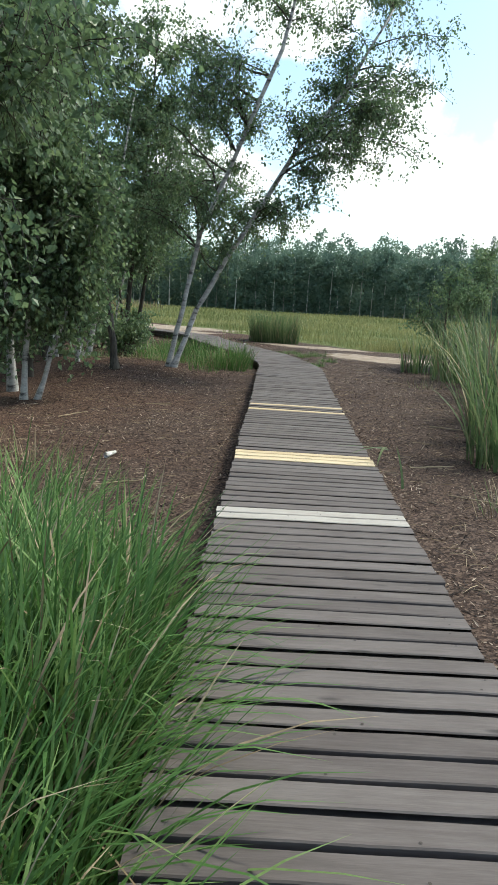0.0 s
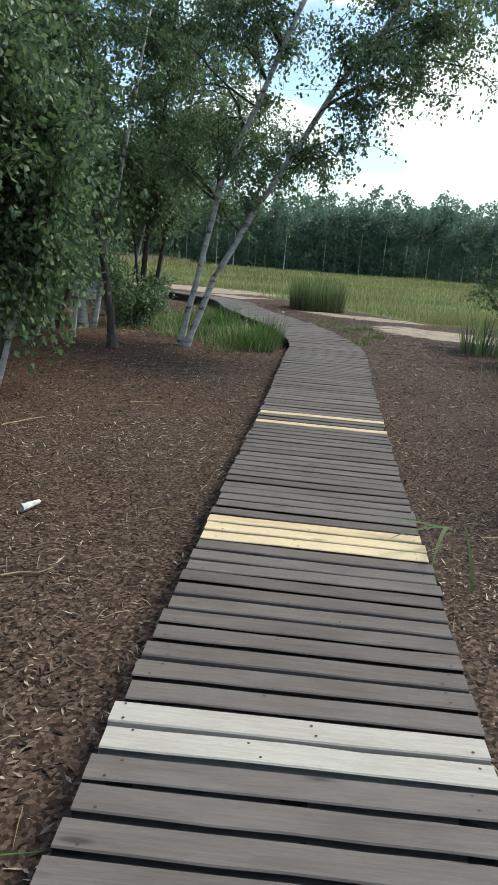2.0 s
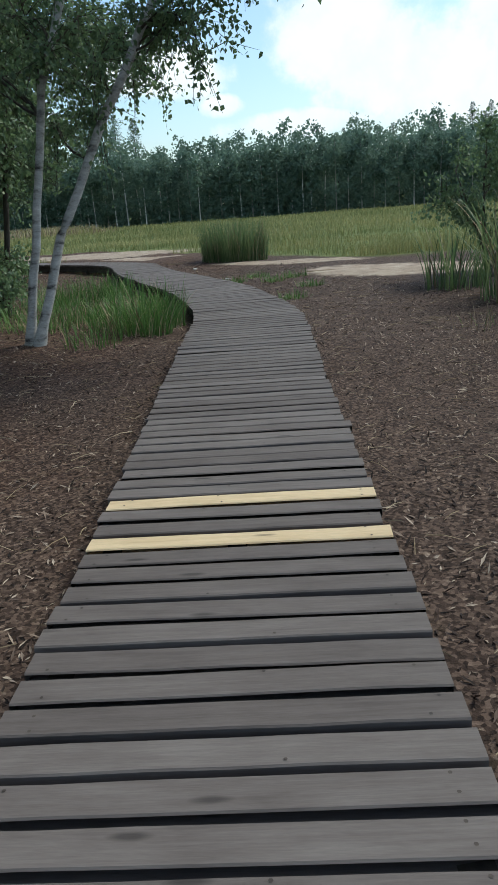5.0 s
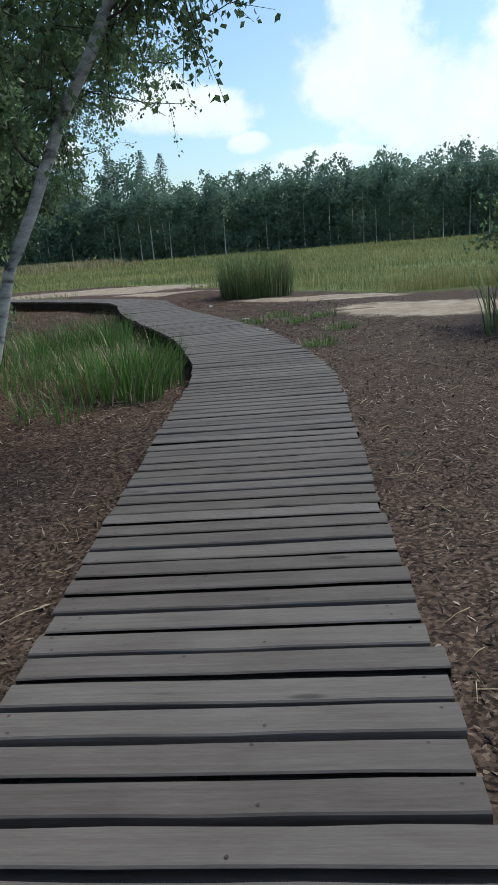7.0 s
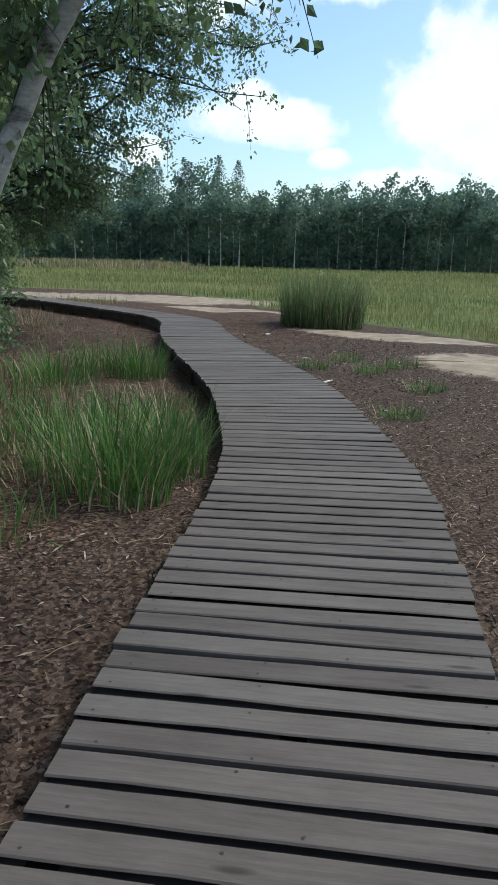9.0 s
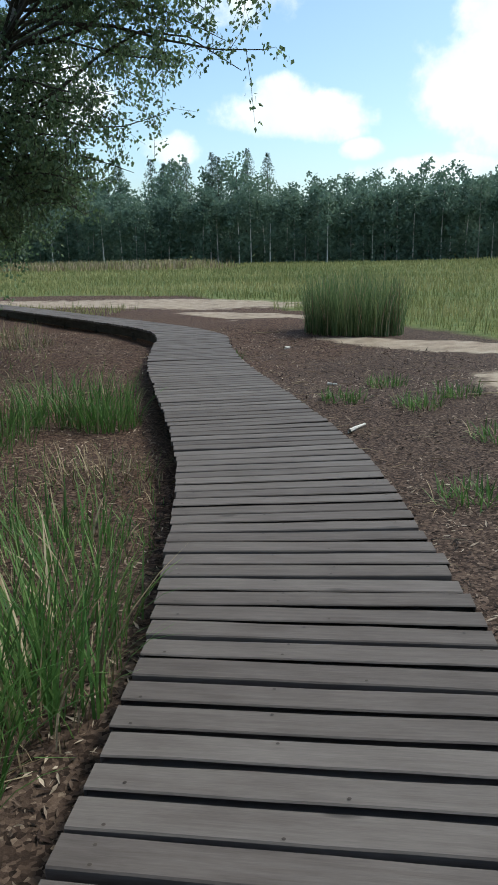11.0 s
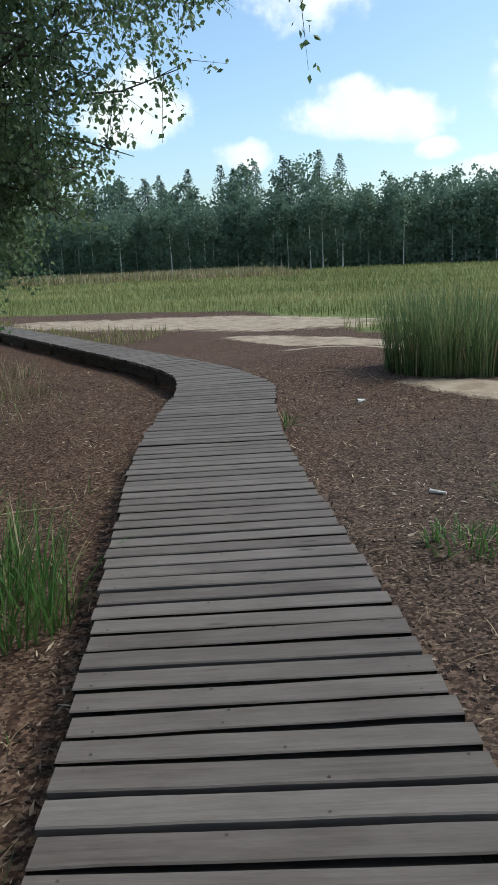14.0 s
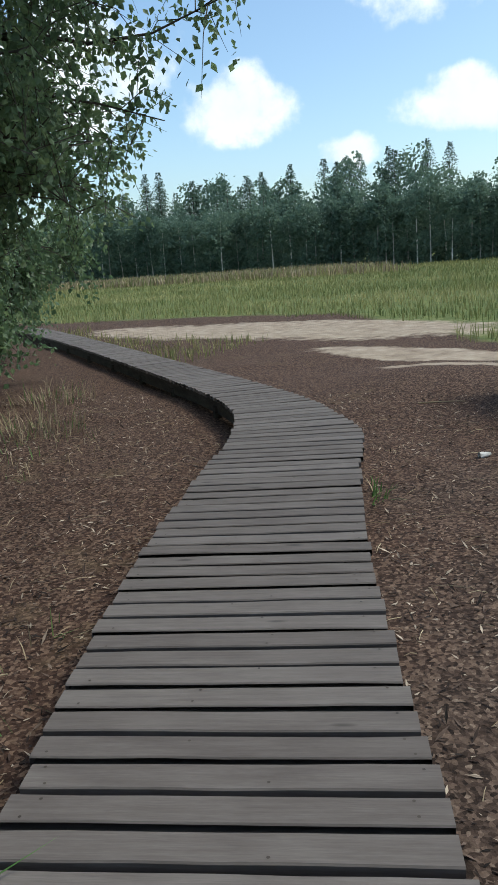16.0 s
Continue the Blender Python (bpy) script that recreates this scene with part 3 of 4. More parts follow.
# thin leaning stems inside the grove
for i in range(20):
    x, y = R.uniform(-8.2, -4.3), R.uniform(12.5, 20.5)
    lx, h, z0 = R.uniform(-1.3, 1.3), R.uniform(3.5, 5.5), ground_z(x, y) - 0.05
    leafy_tree("sapling", [[(x, y, z0, 0.035), (x + 0.2 * lx, y, z0 + 0.3 * h, 0.03), (x + 0.55 * lx, y, z0 + 0.65 * h, 0.022), (x + lx, y, z0 + h, 0.006)]],
               [(x + 0.8 * lx, y, z0 + 0.8 * h, 0.8, 0.8, 0.9, 1)], 900, "thin leaning sapling in the shady grove", 400 + i, bark=BARK if i % 3 else BIRCH, limbs=6, leaf_size=0.07)
# shrubs and brush under the grove
for i, (x, y, s) in enumerate([(-5.2, 11.6, 1.0), (-6.5, 16.5, 1.1), (-7.0, 9.5, 1.2), (-4.9, 19.2, 0.7), (-8.0, 22.5, 1.0), (-6.2, 21.0, 0.8), (-4.6, 17.6, 0.6)]):
    z0 = ground_z(x, y)
    leafy_tree("undergrowth_shrub", [[(x, y, z0, 0.03), (x + 0.1, y, z0 + 0.5 * s, 0.025), (x, y + 0.2, z0 + 1.3 * s, 0.008)], [(x + 0.1, y, z0, 0.025), (x + 0.5 * s, y, z0 + 1.0 * s, 0.008)]],
               [(x, y, z0 + 1.0 * s, 0.9 * s, 0.9 * s, 0.8 * s, 1)], 2600, "dim leafy shrub under the trees", 60 + i, bark=BARK, limbs=12, leaf_size=0.07, twig_len=0.4)
# tree that overhangs the bend, and the bush by the far end
leafy_tree("overhanging_birch", [[(-8.6, 25.6, -0.3, 0.11), (-8.1, 25.5, 1.6, 0.095), (-7.2, 25.4, 3.4, 0.08), (-6.0, 25.3, 5.2, 0.05), (-5.2, 25.3, 7.4, 0.015)], [(-8.8, 25.9, -0.3, 0.09), (-9.0, 26.2, 3.0, 0.07), (-9.2, 26.5, 7.5, 0.02)]],
           [(-5.2, 25.2, 4.4, 1.9, 1.9, 1.3, 4), (-3.9, 25.1, 4.7, 1.2, 1.3, 0.9, 2), (-5.4, 25.4, 6.4, 2.2, 2.0, 1.5, 3.5), (-6.6, 25.4, 2.9, 1.5, 1.8, 1.1, 3), (-7.4, 25.8, 5.2, 2.0, 2.0, 2.4, 4), (-4.3, 25.2, 3.3, 0.7, 1.0, 0.5, 0.8),
            (-7.5, 25.6, 1.7, 1.0, 1.4, 0.7, 1.4), (-3.3, 25.0, 5.3, 1.0, 1.2, 0.9, 2), (-5.2, 25.6, 3.0, 1.0, 1.4, 0.8, 2.5), (-6.4, 26.4, 2.3, 1.2, 1.4, 0.8, 2.5), (-6.2, 27, 4.5, 1.6, 1.4, 1.4, 3.5), (-3.2, 24.6, 3.9, 0.8, 0.8, 0.5, 1), (-2.6, 24.4, 4.7, 0.6, 0.8, 0.5, 0.8), (-6, 25.2, 7.6, 2.2, 2, 1.2, 3), (-7.0, 25.4, 3.8, 1.7, 1.8, 1.2, 4), (-5.8, 25, 2.3, 0.9, 1.2, 0.6, 1.5)],
           46000, "birch with low branches overhanging the boardwalk bend", 71, limbs=100, leaf_size=0.068)
for i, (x, y, s) in enumerate([(-10.6, 29.0, 1.35), (-13.4, 31.3, 1.5), (-11.8, 27.0, 1.5), (-9.6, 27.4, 0.7), (-16.5, 33.5, 1.6), (-15, 29, 1.8)]):
    z0 = ground_z(x, y)
    leafy_tree("willow_shrub", [[(x, y, z0, 0.06), (x + 0.2, y, z0 + 1.2 * s, 0.05), (x + 0.3, y + 0.2, z0 + 3.4 * s, 0.012)], [(x + 0.1, y, z0, 0.05), (x - 0.6 * s, y, z0 + 2.4 * s, 0.012)], [(x, y, z0, 0.05), (x + 0.9 * s, y, z0 + 1.8 * s, 0.012)]],
               [(x, y, z0 + 1.4 * s, 1.5 * s, 1.5 * s, 1.2 * s, 3), (x + 0.2, y, z0 + 2.8 * s, 1.2 * s, 1.2 * s, 1.0 * s, 2)], 14000, "dense dark green shrub beside the boardwalk", 80 + i, bark=BARK, limbs=26, leaf_size=0.085)
# shrub on the shore
for i, (x, y, s) in enumerate([(3.4, 20.6, 0.95), (4.6, 21.8, 1.2), (5.2, 18.6, 1.2)]):
    z0 = ground_z(x, y)
    leafy_tree("willow_shrub", [[(x, y, z0, 0.04), (x - 0.1, y, z0 + 1.2 * s, 0.03), (x, y + 0.2, z0 + 2.8 * s, 0.008)], [(x + 0.1, y, z0, 0.03), (x - 0.6 * s, y, z0 + 1.9 * s, 0.008)], [(x, y, z0, 0.03), (x + 0.7 * s, y, z0 + 1.9 * s, 0.008)]],
               [(x, y, z0 + 1.5 * s, 1.05 * s, 1.0 * s, 1.0 * s, 3), (x, y, z0 + 2.3 * s, 0.7 * s, 0.7 * s, 0.6 * s, 1)], 5200, "light green willow shrub behind the reeds", 100 + i, bark=BARK, limbs=22, leaf_size=0.075, twig_len=0.45, droop=0.0)

# ---- reeds and tufts ----
for i, (x, y, rr, h, n) in enumerate([(3.3, 17.6, 0.7, 1.7, 190), (3.9, 16.2, 0.8, 1.8, 190), (3.5, 14.2, 0.7, 1.8, 170), (3.3, 12.2, 0.6, 1.8, 150), (3.0, 10.2, 0.5, 1.7, 120), (2.15, 8.3, 0.4, 1.6, 130), (2.5, 9.6, 0.5, 1.8, 150), (2.75, 11.2, 0.5, 1.8, 150), (2.6, 19.4, 0.5, 1.2, 110), (4.2, 12.8, 0.9, 1.9, 160)]):
    grass_tuft("reed_clump", x, y, rr, h, n, REED, "tall green reeds with arching leaves", 120 + i, width=0.026, lean=0.16, bend=1.3, dry=0.12, category="reeds", segs=5)
grass_tuft("reed_clump", -1.75, 28.9, 0.56, 1.25, 1500, REED, "isolated clump of upright reeds on the mud", 140, width=0.014, lean=0.12, bend=0.7, dry=0.1, category="reeds", dx=1.7)
# lush grass beside the start
for i, (x, y, rr, h, n) in enumerate([(-0.66, 1.9, 0.36, 0.95, 420), (-0.72, 2.5, 0.36, 1.0, 480), (-0.78, 3.1, 0.36, 0.9, 420), (-1.3, 2.9, 0.45, 1.05, 360), (-0.95, 3.8, 0.34, 0.6, 240), (-1.5, 3.9, 0.45, 0.8, 260), (-0.6, 1.25, 0.3, 0.9, 220), (-1.9, 4.8, 0.5, 0.75, 150), (-1.5, 2.0, 0.4, 1.0, 200)]):
    grass_tuft("grass_tuft", x, y, rr, h, int(n * 1.5), GRASS, "lush long green grass leaning over the planks", 150 + i, width=0.014, lean=0.42, bend=1.7, dry=0.08, segs=5)
for i, (x, y, rr, h, n) in enumerate([(-1.78, 15.95, 0.34, 0.75, 330), (-1.62, 16.55, 0.26, 0.65, 190), (-2.2, 16.4, 0.4, 0.6, 220), (-3.35, 21.0, 0.36, 0.6, 260), (-3.9, 21.2, 0.5, 0.6, 260), (-1.75, 17.1, 0.3, 0.5, 160), (-2.3, 17.9, 0.45, 0.4, 170),
                                    (-4.4, 20.6, 0.6, 0.5, 220), (-2.9, 17.3, 0.5, 0.45, 180), (-3.2, 16.4, 0.5, 0.4, 150), (-4.0, 18.2, 0.6, 0.45, 180), (-2.2, 15.2, 0.35, 0.35, 90), (-4.1, 20.0, 0.5, 0.45, 200)]):
    grass_tuft("grass_tuft", x, y, rr, h, n, GRASS, "tuft of green grass beside the boardwalk", 170 + i, width=0.011, lean=0.28, bend=1.2, dry=0.12)
for i, (x, y, rr, h, n) in enumerate([(-2.2, 16.0, 0.3, 0.35, 90), (-2.6, 19.3, 0.4, 0.3, 110), (-7.5, 26.6, 0.6, 0.35, 160), (-8.6, 28.2, 0.6, 0.35, 160), (1.75, 6.2, 0.3, 0.35, 60), (2.1, 5.2, 0.35, 0.4, 70), (1.55, 4.2, 0.3, 0.3, 60), (-1.9, 5.6, 0.4, 0.5, 70), (2.3, 8.0, 0.4, 0.6, 50), (-2.4, 6.6, 0.4, 0.45, 50), (2.2, 15.5, 0.4, 0.3, 50)]):
    grass_tuft("dry_grass_tuft", x, y, rr, h, n, STRAW, "dry straw-coloured grass on the mulch", 190 + i, width=0.007, lean=0.4, bend=1.0, tint=GRASS, dry=0.2)
for i, (x, y) in enumerate([(0.0, 19.3), (0.0, 22.9), (-0.8, 23.5), (-1.2, 22.4), (-0.4, 22.2), (-3.3, 25.3), (0.3, 21.0)]):
    grass_tuft("weed_tuft", x, y, 0.26, 0.2, 130, GRASS, "low green weeds on the bark mulch", 205 + i, width=0.012, lean=0.7, bend=0.8)
# bent reed leaf over the new planks
B = Build()
for p, az, ln, bend, lean in (((0.78, 6.95, 0.12), radians(215), 0.42, 0.5, 1.45), ((0.78, 6.95, 0.12), radians(255), 0.45, 1.2, 1.3), ((0.80, 6.98, 0.10), radians(172), 0.5, 0.2, 1.5), ((0.95, 6.9, -0.24), radians(120), 0.42, 0.5, 0.2)):
    B.blade(p, ln, 0.028, lean, az, bend, 0, 5)
tagged(B.make("bent_reed", [REED]), "bent green reed leaf lying over new planks", "reed")

# ---- scattered chips, straw, meadow ----
rs = random.Random(5)
B = Build()
n = 0
while n < 110000:
    y = 2 + 27 * rs.random() ** 1.25
    x = rs.uniform(-1, 1)
    c = spot(LEFT, station_at(y)).x
    x = c + 0.6 + x * 4.2
    if on_path(x, y, 0.0) or in_mud(x, y, 0.8):
        continue
    z = ground_z(x, y) + 0.004
    a, s = rs.uniform(0, 6.28), rs.uniform(0.006, 0.025)
    d = Vector((math.cos(a), math.sin(a), rs.gauss(0, 0.35))).normalized()
    up = (Vector((0, 0, 1)) + 0.5 * rvec(rs)).normalized()
    B.leaf(Vector((x, y, z)) - d * s * 0.3, d, up, s * rs.uniform(1.6, 4.0), s * 0.6)
    n += 1
tagged(B.make("bark_chips", [CHIP]), "loose reddish-brown bark chips covering the ground", "bark chips", kind="stuff")
B = Build()
for _ in range(3200):
    y = 2 + 26 * rs.random() ** 1.2
    x = spot(LEFT, station_at(y)).x + 0.6 + rs.uniform(-4, 4)
    if on_path(x, y, 0.0) or in_mud(x, y):
        continue
    z = ground_z(x, y) + 0.012
    a, ln = rs.uniform(0, 6.28), rs.uniform(0.04, 0.22)
    p = Vector((x, y, z))
    q = p + Vector((math.cos(a), math.sin(a), rs.uniform(-0.02, 0.06))) * ln
    B.tube([p, p.lerp(q, 0.5) + Vector((0, 0, 0.01)), q], [0.0022, 0.002, 0.001], 3)
tagged(B.make("straw_litter", [STRAW]), "dry straw stems strewn over the mulch", "straw", kind="stuff")
# short dry grass on the grove's bank
B = Build()
for _ in range(24000):
    x, y = rs.uniform(-9, -1.4), rs.uniform(15.2, 30)
    g = noise.noise((x * 0.55, y * 0.55, 9))
    near = y < 19.6
    if on_path(x, y, 0.08 if near else 0.15) or g < (-0.12 if near else 0.15) + (0.5 * max(0, 16.3 - y)) or x > spot(LEFT, station_at(y)).x:
        continue
    if not near and rs.random() < 0.8:
        continue
    dry = 0.5 + 0.9 * noise.noise((x * 0.9, y * 0.9, 21))
    B.blade((x, y, ground_z(x, y) - 0.01), rs.uniform(0.05, 0.2), 0.007, abs(rs.gauss(0, 0.5)), rs.uniform(0, 6.28), rs.uniform(0, 1.2), 0 if rs.random() < dry else 1, 2)
tagged(B.make("bank_grass", [STRAW, GRASS]), "sparse dry and green grass on the bank", "grass", kind="stuff")
# meadow: blades grow wider and sparser with distance
B = Build()
n = 0
while n < 75000:
    y = 27 + 83 * rs.random() ** 1.7
    x = rs.uniform(-1, 1) * (8 + 0.62 * (y - 15)) - 0.28 * (y - 15)
    if y < shore_y(x) + 1.5 * noise.noise((x * 0.4, y * 0.4, 2)) or in_mud(x, y, 1.05 + 0.5 * noise.noise((x, y, 4))) or on_path(x, y, 0.2):
        if not (x < -8.5 and y < 38 and y > 28.5 and not on_path(x, y, 0.1) and not in_mud(x, y, 1.0) and y > 28.2 - 0.76 * (x + 6.35)):
            continue
    far = (y - 15) / 15
    tall = 0.30 + 0.22 * noise.noise((x * 0.10, y * 0.25, 1))
    B.blade((x, y, ground_z(x, y) - 0.02), max(0.15, tall) * rs.uniform(0.6, 1.25), 0.014 * max(1, far) ** 1.15, abs(rs.gauss(0, 0.25)), rs.uniform(0, 6.28), rs.uniform(0, 0.9), 0, 2)
    n += 1
tagged(B.make("meadow_grass", [MEADOW]), "wide meadow of yellow-green bog grass", "meadow", kind="stuff")

# pale belt of dry reeds before the spruces
B = Build()
for _ in range(15000):
    x, y = rs.uniform(-62, -17), rs.uniform(84, 99)
    if x > -17 - 0.55 * (y - 80) + 3 * noise.noise((y * 0.2, x * 0.2, 3)):
        continue
    B.blade((x, y, ground_z(x, y) - 0.02), rs.uniform(0.4, 1.1), 0.09, abs(rs.gauss(0, 0.15)), rs.uniform(0, 6.28), rs.uniform(0, 0.5), 0 if rs.random() < 0.6 else 1, 2)
tagged(B.make("reed_belt", [STRAW, MEADOW]), "pale dry reed belt along the far wood", "reeds", kind="stuff")

# ---- small things ----
def stick(name, x, y, ln, az, rad, mat, label, lift=0.02):
    z = ground_z(x, y) + lift
    B = Build()
    d = Vector((math.cos(az), math.sin(az), 0.03))
    s = d.cross(Vector((0, 0, 1)))
    B.tube([d * ln * (k / 5 - 0.5) + s * rs.gauss(0, 0.02 * ln) for k in range(6)], [rad * (1 - 0.1 * k) for k in range(6)], 7)
    ob = B.make(name, mat)
    ob.location = (x, y, z)
    return tagged(ob, label, name.replace("_", " "))


stick("birch_log", -0.93, 21.08, 0.28, radians(65), 0.02, STONE, "small white birch log on the mulch", 0.025)
stick("birch_log", -1.45, 23.4, 0.12, radians(-20), 0.02, STONE, "short pale birch bit on the ground", 0.02)
stick("wood_bit", -2.6, 26.6, 0.10, radians(40), 0.03, STONE, "pale wood bit on dark mulch", 0.02)
stick("wood_bit", -1.85, 7.27, 0.16, radians(70), 0.03, STONE, "pale curled bark piece on mulch", 0.03)
for x, y, ln, az in ((1.35, 7.9, 0.5, 20), (1.6, 6.6, 0.6, 160), (-1.5, 6.3, 0.45, 35), (0.6, 23.6, 0.7, -10), (0.3, 22.9, 0.4, 15), (-4.2, 22.4, 0.6, 30), (-1.5, 29.2, 0.5, -5), (-3.4, 28.6, 0.5, 10), (-4.4, 16.6, 1.8, 5), (-3.0, 9.5, 0.5, 60), (1.9, 10.5, 0.5, -30), (-2.2, 11.0, 0.4, 20)):
    stick("fallen_twig", x, y, ln, radians(az), 0.008, STRAW, "thin dry twig on the bark mulch", 0.012)

# ---- far forest ----
def far_broadleaf(seed, h, pale):
    r = random.Random(seed)
    root = thing("forest_tree", 0, 0, 0, "tall green birch with a pale slim trunk" if pale else "dense green broadleaf tree at the wood's edge", "tree", "trees of the far forest")
    B = Build()
    lean = r.gauss(0, 0.25)
    B.tube([(lean * k * k / 16, 0, -0.4 + h * k / 4.4) for k in range(5)], [0.1, 0.085, 0.07, 0.05, 0.02], 5)
    B.make("trunk", FARBARK if pale else BARK, root)
    C = Build()
    low = 0.1 if pale else 0.03
    for _ in range(46):
        k = r.uniform(low, 0.97)
        if pale and k < 0.42 and r.random() < 0.6:
            k += 0.45
        rad = (2.5 if pale else 3.3) * math.sin(math.pi * min(1, (k - low + 0.12) / (1.12 - low))) ** 0.7
        c = Vector((lean * k * k, 0, h * k)) + Vector((r.uniform(-1, 1), r.uniform(-1, 1), 0)) * rad * 0.75
        cr = r.uniform(0.6, 1.25)
        for _ in range(24):
            p = c + rvec(r) * cr * r.uniform(0.5, 1)
            C.leaf(p, (rvec(r) + Vector((0, 0, -0.3))).normalized(), rvec(r), r.uniform(0.26, 0.5), r.uniform(0.24, 0.42))
    C.make("crown", HAZED_FARLEAF, root)
    return root


def far_spruce(seed, h):
    r = random.Random(seed)
    root = thing("spruce_tree", 0, 0, 0, "dark pointed spruce rising from the far forest", "tree", "spruces of the far forest")
    B = Build()
    B.tube([(0, 0, -0.4), (0, 0, h * 0.5), (0, 0, h * 0.97)], [0.16, 0.1, 0.02], 5)
    B.make("trunk", BARK, root)
    C = Build()
    z = h * 0.12
    while z < h:
        rad = 3.5 * (1 - z / h) ** 0.85 + 0.1
        for k in range(13):
            a = r.uniform(0, 6.28)
            d = Vector((math.cos(a), math.sin(a), -0.25))
            for q in (0.25, 0.6, 0.95):
                p = Vector((0, 0, z + r.uniform(-0.18, 0.18))) + d * rad * q * r.uniform(0.8, 1.1)
                for _ in range(2):
                    C.leaf(p, (d + 0.6 * rvec(r)).normalized(), (Vector((0, 0, 1)) + 0.6 * rvec(r)).normalized(), r.uniform(0.4, 0.65) * (0.5 + 0.5 * (1 - z / h)), 0.22 * (0.5 + 0.5 * (1 - z / h)))
        z += 0.33
    C.make("crown", SPRUCE, root)
    return root


pale_kinds = [far_broadleaf(300 + i, 9.0 + 0.5 * i, True) for i in range(4)]
bushy_kinds = [far_broadleaf(310 + i, 9.0 + 0.6 * i, False) for i in range(4)]
spruce_kinds = [far_spruce(320 + i, 12.0 + i) for i in range(3)]
used = set()
rf = random.Random(9)


def plant(kind, x, y, s):
    m = Matrix.Translation((x, y, ground_z(x, y))) @ Matrix.Rotation(rf.uniform(0, 6.28), 4, "Z") @ Matrix.Diagonal((s, s, s * rf.uniform(0.92, 1.08), 1))
    if kind.name not in used:
        used.add(kind.name)
        kind.matrix_basis = m
    else:
        c = copy_thing(kind, Matrix())
        c.matrix_basis = m


def edge_y(x):
    return 110 + 2.0 * noise.noise((x * 0.05, 0, 0)) + (0.10 * (-x - 30) if x < -30 else 0)


x = -98.0
while x < 46:
    plant(rf.choice(pale_kinds), x, edge_y(x) + rf.uniform(0, 3), rf.uniform(0.82, 1.0))
    x += rf.uniform(1.1, 2.0)
x = -98.0
while x < 48:
    plant(rf.choice(bushy_kinds + pale_kinds[:1]), x, edge_y(x) + rf.uniform(5, 9), rf.uniform(0.85, 1.08))
    x += rf.uniform(1.9, 2.9)
x = -98.0
while x < 52:
    plant(rf.choice(bushy_kinds), x, edge_y(x) + rf.uniform(13, 22), rf.uniform(1.0, 1.2) * (1.18 if x < -24 else 1.0))
    x += rf.uniform(2.2, 3.2)
x = -98.0
while x < 56:
    pick = spruce_kinds if (x < -26 or (x > 14 and rf.random() < 0.5)) else bushy_kinds
    plant(rf.choice(pick), x, edge_y(x) + rf.uniform(16, 28), rf.uniform(0.9, 1.2) * (1.1 if x < -26 else 0.8 if pick is spruce_kinds else 1.05))
    x += rf.uniform(1.2, 2.4) if x < -26 else rf.uniform(2.0, 3.4)
x = 6.0
while x < 62:
    plant(rf.choice(spruce_kinds + bushy_kinds), x, edge_y(x) + rf.uniform(38, 52), rf.uniform(0.8, 0.98))
    x += rf.uniform(2.2, 3.4)
# low brush along the forest's foot
B = Build()
for _ in range(24000):
    x = rs.uniform(-98, 48)
    y = edge_y(x) + rs.uniform(0.5, 8)
    B.leaf(Vector((x, y, ground_z(x, y) + 3.6 * rs.random() ** 1.5)), (rvec(rs) + Vector((0, 0, 0.3))).normalized(), rvec(rs), rs.uniform(0.35, 0.6), 0.4)
tagged(B.make("forest_brush", [HAZED_FARLEAF]), "green brush at the foot of the far forest", "brush", kind="stuff")


# ---- boardwalk: joists, then single planks ----
walkway = thing("boardwalk", 0.3, 3.0, 0.0, "weathered grey plank boardwalk curving over bark mulch", "boardwalk")
walkway.location = (0, 0, 0)
S = []
steps = []
for i in range(len(LEFT) - 1):
    c0 = (Vector(LEFT[i]) + Vector(RIGHT[i])) / 2
    c1 = (Vector(LEFT[i + 1]) + Vector(RIGHT[i + 1])) / 2
    steps.append((c1 - c0).length)


def station(d):
    """Piece index + share at d metres along the middle."""
    for i, s in enumerate(steps):
        if d <= s:
            return i + d / s
        d -= s
    return len(steps) - 1e-6


def smooth_spot(poly, s):
    q = Vector((0, 0, 0))
    for k, wt in ((-0.35, 1), (0, 2), (0.35, 1)):
        q += wt * spot(poly, max(0, min(len(poly) - 1.001, s + k)))
    return q / 4


length = sum(steps)
PITCH = 0.137
for inset in (0.08, 0.5, 0.92):
    B = Build()
    pv = []
    d = 0.0
    while d < length:
        s = station(d)
        p = smooth_spot(LEFT, s).lerp(smooth_spot(RIGHT, s), inset)
        side = (smooth_spot(RIGHT, s) - smooth_spot(LEFT, s)).normalized() * 0.04
        pv.append((p, side))
        d += 0.4
    for p, side in pv:
        for off, zz in ((-1, -0.042), (1, -0.042), (1, -0.20), (-1, -0.20)):
            B.v.append((p.x + off * side.x, p.y + off * side.y, zz))
    for i in range(len(pv) - 1):
        for k in range(4):
            a, b = i * 4 + k, i * 4 + (k + 1) % 4
            B.f.append((a, b, b + 4, a + 4))
            B.m.append(0)
    B.make("joist", JOIST, walkway, "dark timber joist")
post_build = Build()
post_build.tube([(0, 0, -0.35), (0, 0, -0.05)], [0.055, 0.05], 8)
post_mesh = None
d = 0.8
while d < length:
    s = station(d)
    for inset in (0.06, 0.94):
        p = smooth_spot(LEFT, s).lerp(smooth_spot(RIGHT, s), inset)
        if post_mesh is None:
            ob = post_build.make("post", JOIST, walkway)
            post_mesh = ob.data
        else:
            ob = new("post", post_mesh)
            ob.parent = walkway
        ob.location = (p.x, p.y, -0.06)
    d += 1.9


